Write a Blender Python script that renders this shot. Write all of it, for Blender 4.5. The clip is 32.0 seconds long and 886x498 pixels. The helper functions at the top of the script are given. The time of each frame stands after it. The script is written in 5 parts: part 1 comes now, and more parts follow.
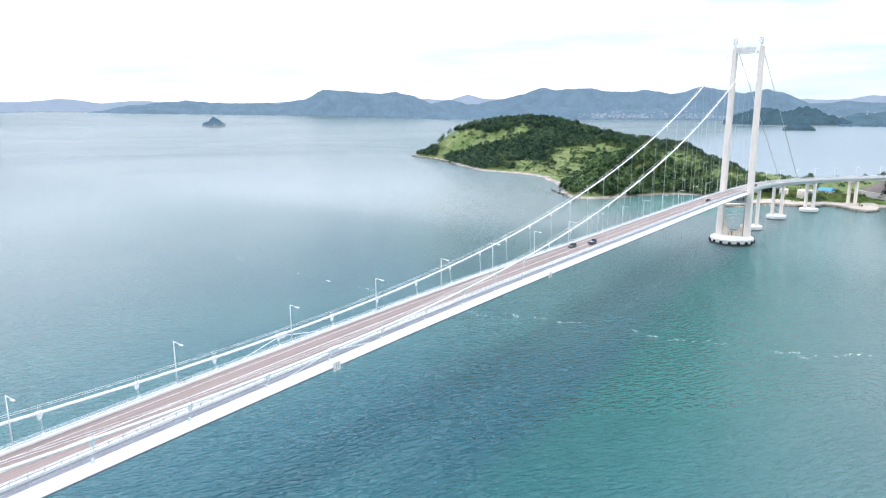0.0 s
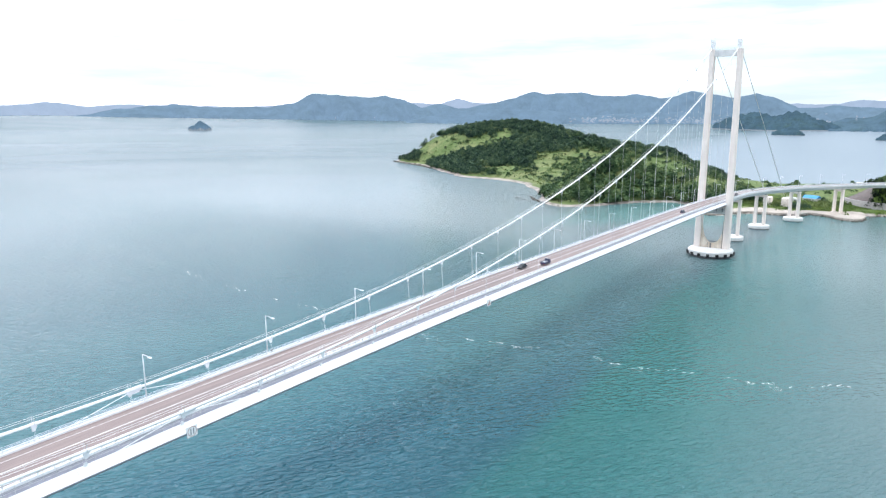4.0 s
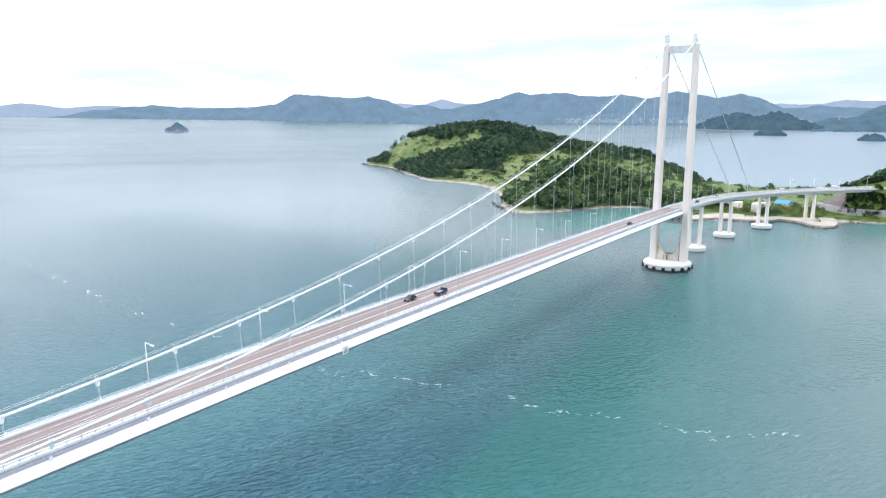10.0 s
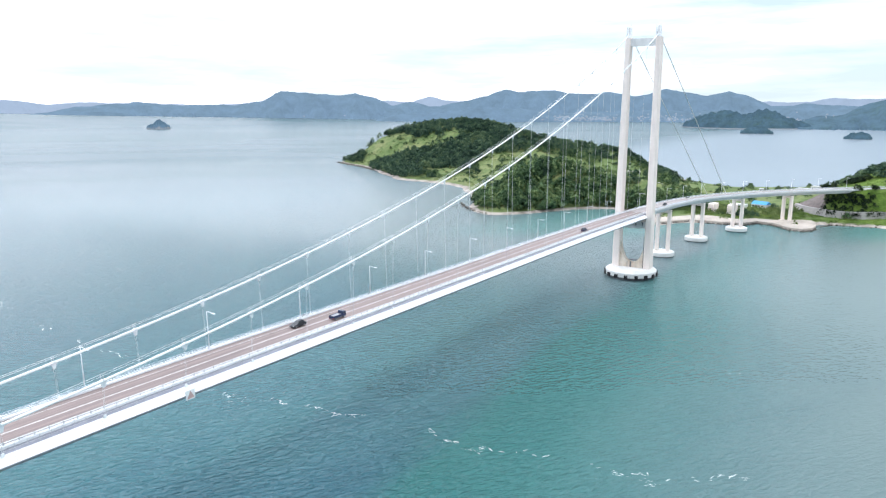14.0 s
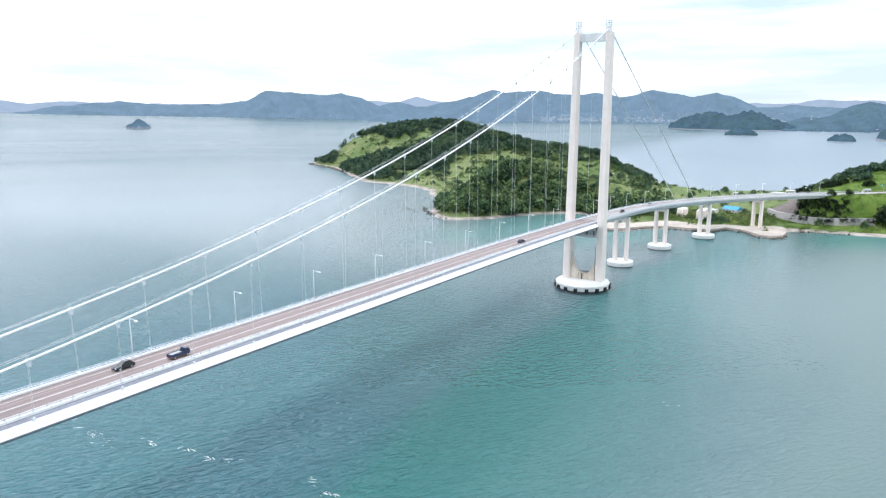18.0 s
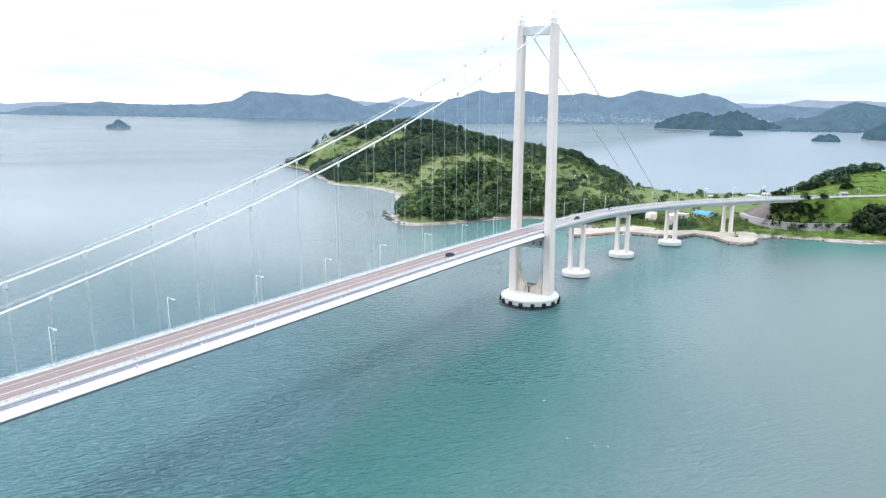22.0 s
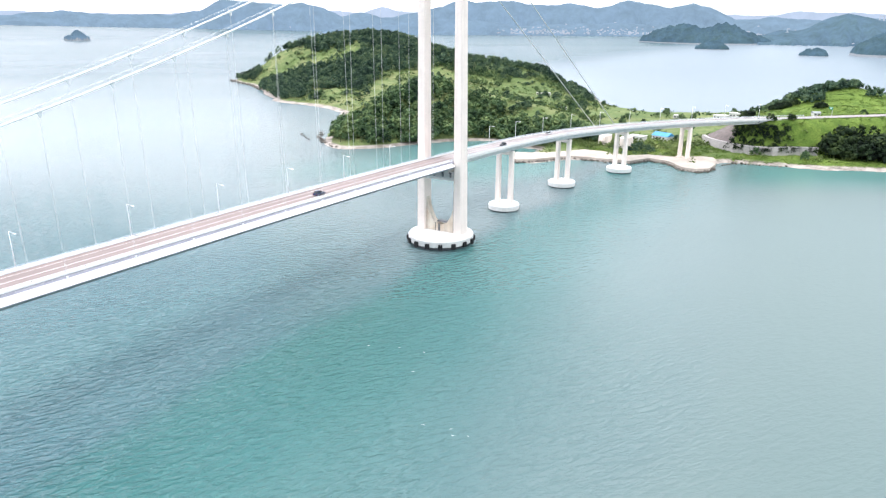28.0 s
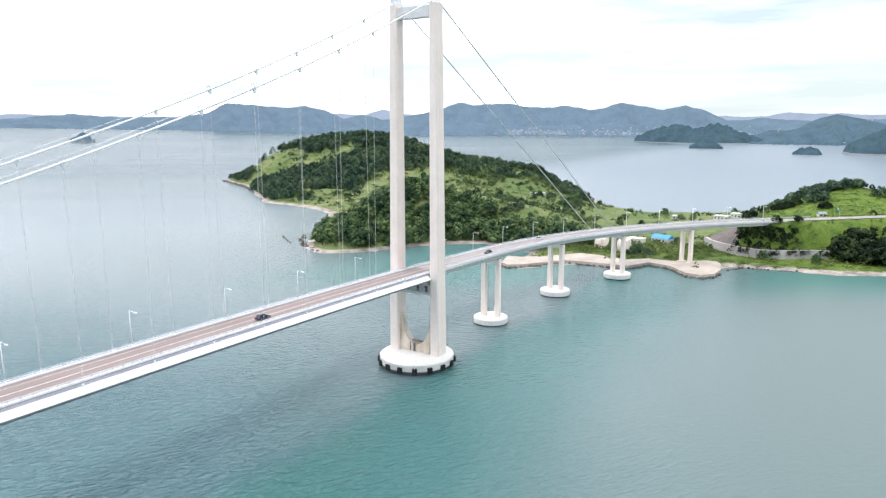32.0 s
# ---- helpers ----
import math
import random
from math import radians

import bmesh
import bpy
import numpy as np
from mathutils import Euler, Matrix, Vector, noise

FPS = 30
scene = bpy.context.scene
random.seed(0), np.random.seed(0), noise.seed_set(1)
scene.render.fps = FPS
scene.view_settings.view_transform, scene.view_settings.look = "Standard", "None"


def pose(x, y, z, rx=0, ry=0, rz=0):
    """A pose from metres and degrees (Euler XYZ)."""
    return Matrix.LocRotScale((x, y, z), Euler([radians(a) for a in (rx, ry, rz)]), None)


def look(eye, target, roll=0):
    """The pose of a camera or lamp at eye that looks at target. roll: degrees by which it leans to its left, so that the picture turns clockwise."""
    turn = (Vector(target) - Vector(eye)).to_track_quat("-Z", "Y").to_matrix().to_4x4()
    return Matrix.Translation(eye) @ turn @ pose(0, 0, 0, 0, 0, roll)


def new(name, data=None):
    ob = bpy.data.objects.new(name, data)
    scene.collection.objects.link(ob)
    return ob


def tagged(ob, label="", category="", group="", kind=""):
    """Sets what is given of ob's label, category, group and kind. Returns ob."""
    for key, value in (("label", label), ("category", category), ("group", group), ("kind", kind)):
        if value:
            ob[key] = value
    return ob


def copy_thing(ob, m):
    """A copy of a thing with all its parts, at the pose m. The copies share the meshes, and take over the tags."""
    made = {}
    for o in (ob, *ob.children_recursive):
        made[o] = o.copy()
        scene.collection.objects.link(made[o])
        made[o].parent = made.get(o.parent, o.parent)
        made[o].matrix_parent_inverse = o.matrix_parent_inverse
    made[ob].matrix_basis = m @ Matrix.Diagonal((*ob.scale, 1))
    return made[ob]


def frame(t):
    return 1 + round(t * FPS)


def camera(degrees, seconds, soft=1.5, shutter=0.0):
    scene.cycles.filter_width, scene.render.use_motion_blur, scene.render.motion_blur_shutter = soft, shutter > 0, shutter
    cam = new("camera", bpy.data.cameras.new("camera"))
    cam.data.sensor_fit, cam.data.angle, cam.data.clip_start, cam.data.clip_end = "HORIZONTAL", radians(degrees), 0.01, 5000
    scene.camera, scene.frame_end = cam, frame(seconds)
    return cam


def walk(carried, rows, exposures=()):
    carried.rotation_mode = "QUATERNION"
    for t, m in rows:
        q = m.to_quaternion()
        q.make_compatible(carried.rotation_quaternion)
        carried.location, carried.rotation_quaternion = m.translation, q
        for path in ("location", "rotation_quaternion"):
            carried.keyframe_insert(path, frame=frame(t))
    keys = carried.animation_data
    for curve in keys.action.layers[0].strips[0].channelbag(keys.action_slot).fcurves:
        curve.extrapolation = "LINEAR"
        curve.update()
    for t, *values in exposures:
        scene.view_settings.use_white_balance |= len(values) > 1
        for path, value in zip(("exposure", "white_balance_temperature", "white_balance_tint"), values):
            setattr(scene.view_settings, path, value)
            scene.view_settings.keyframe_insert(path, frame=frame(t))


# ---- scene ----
cam = camera(65.6, 32.0, 1.25)
PATH = [
    (0, (108.492, -526.004, 101.521), (107.371, -524.401, 101.104), -0.3),
    (0.5, (108.173, -521.893, 101.614), (107.056, -520.288, 101.198), -0.4),
    (1, (108.012, -517.727, 101.696), (106.896, -516.12, 101.28), -0.4),
    (1.5, (108.035, -513.489, 101.773), (106.921, -511.88, 101.359), -0.3),
    (2, (108.211, -509.193, 101.837), (107.099, -507.583, 101.424), -0.3),
    (2.5, (108.494, -504.868, 101.888), (107.383, -503.256, 101.477), -0.3),
    (3, (108.856, -500.535, 101.938), (107.748, -498.922, 101.527), -0.2),
    (3.5, (109.285, -496.215, 101.991), (108.178, -494.6, 101.582), -0.2),
    (5.5, (111.262, -478.979, 102.391), (110.158, -477.361, 101.99), -0.2),
    (6, (111.756, -474.635, 102.423), (110.653, -473.015, 102.023), -0.2),
    (6.5, (112.245, -470.242, 102.413), (111.143, -468.621, 102.014), -0.2),
    (7, (112.802, -465.852, 102.403), (111.702, -464.23, 102.004), -0.1),
    (7.5, (113.417, -461.499, 102.41), (112.319, -459.876, 102.012), -0.2),
    (8, (114.043, -457.194, 102.432), (112.948, -455.568, 102.032), -0.2),
    (8.5, (114.632, -452.904, 102.457), (113.54, -451.276, 102.057), -0.2),
    (9, (115.267, -448.565, 102.465), (114.179, -446.936, 102.063), -0.3),
    (9.5, (116.074, -444.082, 102.402), (114.989, -442.451, 101.999), -0.3),
    (10, (116.855, -439.504, 102.326), (115.773, -437.871, 101.921), -0.3),
    (10.5, (117.526, -434.858, 102.24), (116.448, -433.223, 101.834), -0.3),
    (11, (118.141, -430.154, 102.145), (117.065, -428.518, 101.737), -0.3),
    (11.5, (118.772, -425.426, 102.049), (117.699, -423.789, 101.639), -0.2),
    (12, (119.458, -420.659, 101.96), (118.387, -419.02, 101.55), -0.3),
    (12.5, (120.178, -415.85, 101.875), (119.11, -414.209, 101.463), -0.2),
    (13, (120.913, -411.021, 101.797), (119.848, -409.38, 101.384), -0.2),
    (13.5, (121.681, -406.202, 101.748), (120.618, -404.559, 101.336), -0.2),
    (14, (122.572, -401.324, 101.711), (121.511, -399.68, 101.299), -0.2),
    (14.5, (123.622, -396.33, 101.676), (122.563, -394.685, 101.263), -0.2),
    (16.5, (128.294, -375.929, 101.429), (127.245, -374.276, 101.017), -0.1),
    (17, (129.433, -370.762, 101.397), (128.386, -369.108, 100.987), -0.1),
    (17.5, (130.564, -365.573, 101.36), (129.521, -363.917, 100.949), -0.0),
    (18, (131.651, -360.387, 101.299), (130.612, -358.729, 100.888), -0.0),
    (18.5, (132.751, -355.179, 101.232), (131.714, -353.519, 100.821), -0.0),
    (19, (133.828, -349.954, 101.155), (132.794, -348.293, 100.744), 0.0),
    (19.5, (134.869, -344.751, 101.073), (133.837, -343.088, 100.662), 0.0),
    (20, (135.906, -339.586, 100.988), (134.878, -337.921, 100.577), 0.0),
    (20.5, (136.949, -334.471, 100.901), (135.922, -332.804, 100.49), -0.1),
    (21, (138.016, -329.396, 100.819), (136.991, -327.728, 100.408), -0.0),
    (21.5, (139.129, -324.36, 100.736), (138.108, -322.691, 100.325), -0.0),
    (22, (140.252, -319.362, 100.66), (139.233, -317.691, 100.25), -0.0),
    (22.5, (141.357, -314.404, 100.574), (140.341, -312.731, 100.164), 0.0),
    (23, (142.474, -309.459, 100.476), (141.46, -307.784, 100.068), -0.0),
    (23.5, (143.573, -304.499, 100.388), (142.563, -302.821, 99.981), -0.1),
    (24, (144.684, -299.516, 100.317), (143.676, -297.837, 99.911), -0.0),
    (24.5, (145.801, -294.553, 100.21), (144.796, -292.872, 99.804), -0.0),
    (26.5, (150.15, -274.902, 98.89), (149.171, -273.236, 98.373), 0.0),
    (27, (150.974, -270.014, 98.703), (150.013, -268.373, 98.081), 0.1),
    (27.5, (151.462, -265.138, 98.532), (150.506, -263.502, 97.892), 0.2),
    (28, (151.573, -260.3, 98.355), (150.618, -258.664, 97.713), 0.2),
    (28.5, (151.296, -255.468, 98.205), (150.342, -253.831, 97.563), 0.2),
    (29, (150.673, -250.652, 98.083), (149.717, -249.014, 97.446), 0.2),
    (29.5, (149.775, -245.887, 97.973), (148.812, -244.238, 97.379), 0.2),
    (30, (148.607, -241.237, 97.86), (147.635, -239.575, 97.318), 0.2),
    (30.5, (147.199, -236.701, 97.769), (146.218, -235.028, 97.28), 0.2),
    (31, (145.591, -232.314, 97.676), (144.603, -230.631, 97.24), 0.2),
    (31.5, (143.866, -228.057, 97.588), (142.873, -226.365, 97.199), 0.2),
    (32, (142.075, -223.89, 97.504), (141.081, -222.195, 97.13), 0.0),
]
walk(cam, [(t, look(eye, target, roll)) for t, eye, target, roll in PATH],
     exposures=[(0, 0.10, 6230, 13), (9, 0.05, 6230, 13), (24.5, 0.04, 6230, 13), (26.5, 0.15, 6360, 13), (27.2, 0.36, 6440, 14), (28, 0.43, 6560, 16), (29, 0.45, 6640, 16), (30, 0.34, 6640, 16), (31, 0.19, 6640, 16), (32, 0.05, 6600, 15)])

# ---- world, sun ----
SUN_EL, SUN_AZ = 61.0, 95.0     # elevation; azimuth clockwise from +y
world = bpy.data.worlds.new("sky")
scene.world = world
world.use_nodes = True
wn, wl = world.node_tree.nodes, world.node_tree.links
wn.clear()
w_out = wn.new("ShaderNodeOutputWorld")
w_bg = wn.new("ShaderNodeBackground")
w_bg.inputs["Strength"].default_value = 1.0
w_sky = wn.new("ShaderNodeTexSky")
w_sky.sky_type = "NISHITA"
w_sky.sun_disc = False
w_sky.sun_elevation = radians(SUN_EL)
w_sky.sun_rotation = radians(SUN_AZ)
w_sky.air_density, w_sky.dust_density, w_sky.ozone_density = 1.0, 0.6, 1.5
w_dim = wn.new("ShaderNodeVectorMath")
w_dim.operation = "SCALE"
w_dim.inputs["Scale"].default_value = 0.13
wl.new(w_sky.outputs["Color"], w_dim.inputs[0])
w_tc = wn.new("ShaderNodeTexCoord")
w_map = wn.new("ShaderNodeMapping")
w_map.inputs["Scale"].default_value = (1.6, 1.6, 13.0)
wl.new(w_tc.outputs["Generated"], w_map.inputs["Vector"])
w_noise = wn.new("ShaderNodeTexNoise")
w_noise.inputs["Scale"].default_value = 1.5
w_noise.inputs["Detail"].default_value = 7.0
w_noise.inputs["Roughness"].default_value = 0.6
wl.new(w_map.outputs["Vector"], w_noise.inputs["Vector"])
w_ramp = wn.new("ShaderNodeValToRGB")
w_ramp.color_ramp.elements[0].position, w_ramp.color_ramp.elements[1].position = 0.38, 0.62
w_ramp.color_ramp.elements[0].color = (0.0, 0.0, 0.0, 1)
w_ramp.color_ramp.elements[1].color = (1, 1, 1, 1)
w_veil = w_ramp.color_ramp.elements.new(0.50)
w_veil.color = (0.22, 0.22, 0.22, 1)
w_sep = wn.new("ShaderNodeSeparateXYZ")
wl.new(w_tc.outputs["Generated"], w_sep.inputs[0])
# the cloud cover thickens out over the strait
w_lean = wn.new("ShaderNodeMath")
w_lean.operation = "MULTIPLY_ADD"
w_lean.inputs[1].default_value = -0.17
wl.new(w_sep.outputs["X"], w_lean.inputs[0])
wl.new(w_noise.outputs["Fac"], w_lean.inputs[2])
w_low = wn.new("ShaderNodeMath")
w_low.operation = "SUBTRACT"
w_low.inputs[1].default_value = 0.045
wl.new(w_lean.outputs[0], w_low.inputs[0])
wl.new(w_low.outputs[0], w_ramp.inputs["Fac"])
w_mix = wn.new("ShaderNodeMix")
w_mix.data_type = "RGBA"
wl.new(w_ramp.outputs["Color"], w_mix.inputs["Factor"])
w_thin = wn.new("ShaderNodeMix")
w_thin.data_type = "RGBA"
w_thin.inputs["Factor"].default_value = 0.75
wl.new(w_dim.outputs["Vector"], w_thin.inputs[6])
w_thin.inputs[7].default_value = (0.84, 1.02, 1.07, 1)
wl.new(w_thin.outputs[2], w_mix.inputs[6])
# an overcast sky is some three times brighter overhead than at the horizon
w_dome = wn.new("ShaderNodeMapRange")
w_dome.inputs["From Min"].default_value, w_dome.inputs["From Max"].default_value = 0.0, 1.0
w_dome.inputs["To Min"].default_value, w_dome.inputs["To Max"].default_value = 0.28, 1.20
wl.new(w_sep.outputs["Z"], w_dome.inputs["Value"])
w_cloud = wn.new("ShaderNodeVectorMath")
w_cloud.operation = "SCALE"
w_cloud.inputs[0].default_value = (4.85, 5.05, 5.32)
wl.new(w_dome.outputs["Result"], w_cloud.inputs["Scale"])
wl.new(w_cloud.outputs["Vector"], w_mix.inputs[7])
wl.new(w_mix.outputs[2], w_bg.inputs["Color"])
wl.new(w_bg.outputs["Background"], w_out.inputs["Surface"])

sun = new("sun", bpy.data.lights.new("sun", "SUN"))
sun.data.energy = 1.5
sun.data.angle = radians(16.0)
sun.data.color = (1.0, 0.96, 0.90)
_el, _az = radians(SUN_EL), radians(SUN_AZ)
SUN_WAY = Vector((math.sin(_az) * math.cos(_el), math.cos(_az) * math.cos(_el), math.sin(_el)))
sun.matrix_world = look(SUN_WAY * 400, (0, 0, 0))


# ---- materials ----
def material(name, colour, rough=0.6, metal=0.0, second=None, scale=1.0, bump=0.0, bump_scale=8.0, spread=0.12, stretch=(1, 1, 1), coord="Object", streak=0.0, per_piece=0.0, ior=1.45, third=None):
    """A procedural surface: two scales of colour variation, optional rain streaks, fine relief."""
    m = bpy.data.materials.new(name)
    m.use_nodes = True
    n, l = m.node_tree.nodes, m.node_tree.links
    p = n["Principled BSDF"]
    p.inputs["Roughness"].default_value = rough
    p.inputs["Metallic"].default_value = metal
    p.inputs["IOR"].default_value = ior
    tc = n.new("ShaderNodeTexCoord")
    mp = n.new("ShaderNodeMapping")
    mp.inputs["Scale"].default_value = stretch
    if coord == "World":
        g = n.new("ShaderNodeNewGeometry")
        l.new(g.outputs["Position"], mp.inputs["Vector"])
    else:
        l.new(tc.outputs[coord], mp.inputs["Vector"])
    big = n.new("ShaderNodeTexNoise")
    big.inputs["Scale"].default_value = scale
    big.inputs["Detail"].default_value = 6
    big.inputs["Roughness"].default_value = 0.65
    l.new(mp.outputs["Vector"], big.inputs["Vector"])
    fine = n.new("ShaderNodeTexNoise")
    fine.inputs["Scale"].default_value = scale * 9
    fine.inputs["Detail"].default_value = 4
    l.new(mp.outputs["Vector"], fine.inputs["Vector"])
    ramp = n.new("ShaderNodeValToRGB")
    a, b = ramp.color_ramp.elements
    a.position, b.position = 0.36, 0.64
    a.color = (*(second or [c * (1 - spread) for c in colour]), 1)
    b.color = (*colour, 1)
    if third:
        e = ramp.color_ramp.elements.new(0.8)
        e.color = (*third, 1)
    l.new(big.outputs["Fac"], ramp.inputs["Fac"])
    mul = n.new("ShaderNodeMix")
    mul.data_type, mul.blend_type = "RGBA", "MULTIPLY"
    mul.inputs["Factor"].default_value = 1.0
    fr = n.new("ShaderNodeMapRange")
    fr.inputs["From Min"].default_value, fr.inputs["From Max"].default_value = 0.3, 0.7
    fr.inputs["To Min"].default_value, fr.inputs["To Max"].default_value = 1 - spread, 1.0
    l.new(fine.outputs["Fac"], fr.inputs["Value"])
    l.new(ramp.outputs["Color"], mul.inputs[6])
    l.new(fr.outputs["Result"], mul.inputs[7])
    colour_out = mul.outputs[2]
    if streak:
        sm = n.new("ShaderNodeMapping")
        sm.inputs["Scale"].default_value = (1.1, 1.1, 0.035)
        l.new(tc.outputs["Object"], sm.inputs["Vector"])
        sn = n.new("ShaderNodeTexNoise")
        sn.inputs["Scale"].default_value = 1.0
        sn.inputs["Detail"].default_value = 5
        l.new(sm.outputs["Vector"], sn.inputs["Vector"])
        sr = n.new("ShaderNodeMapRange")
        sr.inputs["From Min"].default_value, sr.inputs["From Max"].default_value = 0.45, 0.75
        sr.inputs["To Min"].default_value, sr.inputs["To Max"].default_value = 1.0, 1 - streak
        l.new(sn.outputs["Fac"], sr.inputs["Value"])
        mm = n.new("ShaderNodeMix")
        mm.data_type, mm.blend_type = "RGBA", "MULTIPLY"
        mm.inputs["Factor"].default_value = 1.0
        l.new(colour_out, mm.inputs[6])
        l.new(sr.outputs["Result"], mm.inputs[7])
        colour_out = mm.outputs[2]
    if per_piece:
        oi = n.new("ShaderNodeObjectInfo")
        pr = n.new("ShaderNodeMapRange")
        pr.inputs["To Min"].default_value, pr.inputs["To Max"].default_value = 1 - per_piece, 1.0
        l.new(oi.outputs["Random"], pr.inputs["Value"])
        pm = n.new("ShaderNodeMix")
        pm.data_type, pm.blend_type = "RGBA", "MULTIPLY"
        pm.inputs["Factor"].default_value = 1.0
        l.new(colour_out, pm.inputs[6])
        l.new(pr.outputs["Result"], pm.inputs[7])
        colour_out = pm.outputs[2]
    l.new(colour_out, p.inputs["Base Color"])
    if bump:
        bn = n.new("ShaderNodeTexNoise")
        bn.inputs["Scale"].default_value = bump_scale
        bn.inputs["Detail"].default_value = 5
        l.new(mp.outputs["Vector"], bn.inputs["Vector"])
        bp = n.new("ShaderNodeBump")
        bp.inputs["Strength"].default_value = bump
        bp.inputs["Distance"].default_value = 0.2
        l.new(bn.outputs["Fac"], bp.inputs["Height"])
        l.new(bp.outputs["Normal"], p.inputs["Normal"])
    return m


M_CONCRETE = material("pale_concrete", (0.93, 0.81, 0.745), 0.8, second=(0.87, 0.755, 0.695), scale=0.15, bump=0.05, bump_scale=3, streak=0.08, spread=0.06)
M_CONCRETE_STAINED = material("stained_concrete", (0.84, 0.75, 0.65), 0.85, second=(0.66, 0.53, 0.41), scale=0.16, bump=0.2, bump_scale=3, streak=0.3)
M_CONCRETE_EDGE = material("grey_concrete_edge", (0.80, 0.78, 0.77), 0.8, second=(0.70, 0.68, 0.67), scale=0.3, bump=0.1, streak=0.15)
M_WHITE = material("white_steel_paint", (0.84, 0.85, 0.87), 0.4, second=(0.78, 0.79, 0.81), scale=0.3, spread=0.05)
M_RAIL = material("pale_blue_rail_paint", (0.68, 0.735, 0.80), 0.45, scale=0.6, spread=0.06)
M_GALV = material("galvanised_steel", (0.62, 0.63, 0.64), 0.45, 0.5, scale=0.8)
M_CABLE = material("white_cable_wrap", (0.90, 0.90, 0.90), 0.45, scale=0.4, spread=0.04)
M_STAY = material("grey_stay_wrap", (0.70, 0.70, 0.70), 0.5, scale=0.5)
M_HANGER = material("white_hanger_rope", (0.74, 0.74, 0.74), 0.55, scale=0.5)
M_BASE = material("white_painted_base", (0.76, 0.75, 0.73), 0.6, second=(0.67, 0.66, 0.64), scale=0.2, bump=0.1, streak=0.08)
M_DARK_STEEL = material("dark_grey_steel", (0.13, 0.135, 0.15), 0.55, 0.2, scale=0.7)
M_GREY_STEEL = material("grey_steel", (0.36, 0.37, 0.40), 0.5, 0.2, scale=0.4)
M_WALKWAY = material("grey_walkway", (0.32, 0.32, 0.37), 0.75, second=(0.26, 0.26, 0.305), scale=0.3, bump=0.1)
M_ASPHALT = material("worn_reddish_asphalt", (0.33, 0.255, 0.24), 0.85, second=(0.235, 0.188, 0.18), scale=0.35, bump=0.2, bump_scale=12, stretch=(3.2, 0.06, 1), spread=0.22, third=(0.48, 0.41, 0.395))
M_ASPHALT_GREY = material("worn_grey_asphalt", (0.36, 0.315, 0.305), 0.85, second=(0.29, 0.255, 0.25), scale=0.12, bump=0.2, bump_scale=8, spread=0.14)
M_LINE = material("road_line_paint", (0.72, 0.69, 0.66), 0.7, second=(0.50, 0.46, 0.44), scale=0.5)
M_RUBBER = material("black_rubber", (0.016, 0.016, 0.018), 0.75, scale=1.0)
M_FOAM = material("sea_foam", (0.80, 0.84, 0.84), 0.8, second=(0.62, 0.70, 0.70), scale=0.6)
M_SIGN_WHITE = material("white_sign_panel", (0.85, 0.85, 0.85), 0.4, scale=0.8, spread=0.03)
M_SIGN_RED = material("faded_red_paint", (0.58, 0.40, 0.38), 0.5, scale=0.8)
M_SIGN_GREEN = material("green_sign_paint", (0.02, 0.25, 0.16), 0.45, scale=0.8)
M_LAMP_GLASS = material("lamp_diffuser", (0.75, 0.76, 0.78), 0.25, scale=1.0)
M_SAND = material("pale_sand", (0.56, 0.49, 0.43), 0.95, second=(0.42, 0.36, 0.31), scale=0.08, bump=0.3, bump_scale=1.0)
M_ROCK = material("shore_rock", (0.24, 0.21, 0.18), 0.9, second=(0.11, 0.095, 0.08), scale=0.4, bump=0.6, bump_scale=2.0, per_piece=0.35)
M_STONE_WALL = material("grey_stone_wall", (0.56, 0.52, 0.51), 0.9, second=(0.42, 0.385, 0.38), scale=0.25, bump=0.4, bump_scale=2, per_piece=0.14)
M_PAVED = material("brown_slope_paving", (0.20, 0.165, 0.155), 0.9, second=(0.12, 0.10, 0.095), scale=0.3, bump=0.4, bump_scale=2)
M_ROOF_BLUE = material("blue_metal_roof", (0.07, 0.33, 0.62), 0.45, scale=0.4)
M_HOUSE = material("white_house_wall", (0.74, 0.73, 0.70), 0.8, second=(0.62, 0.61, 0.58), scale=0.3, streak=0.15)
M_GLASS_DARK = material("dark_window_glass", (0.02, 0.025, 0.03), 0.08, scale=1.0)
M_CAR_DARK = material("dark_car_paint", (0.022, 0.024, 0.03), 0.22, scale=1.0)
M_CAR_NAVY = material("navy_car_paint", (0.03, 0.045, 0.10), 0.25, scale=1.0)
M_CAR_WHITE = material("white_car_paint", (0.75, 0.75, 0.76), 0.25, scale=1.0)
M_RED_TAIL = material("red_tail_lamp", (0.42, 0.02, 0.02), 0.3, scale=1.0)


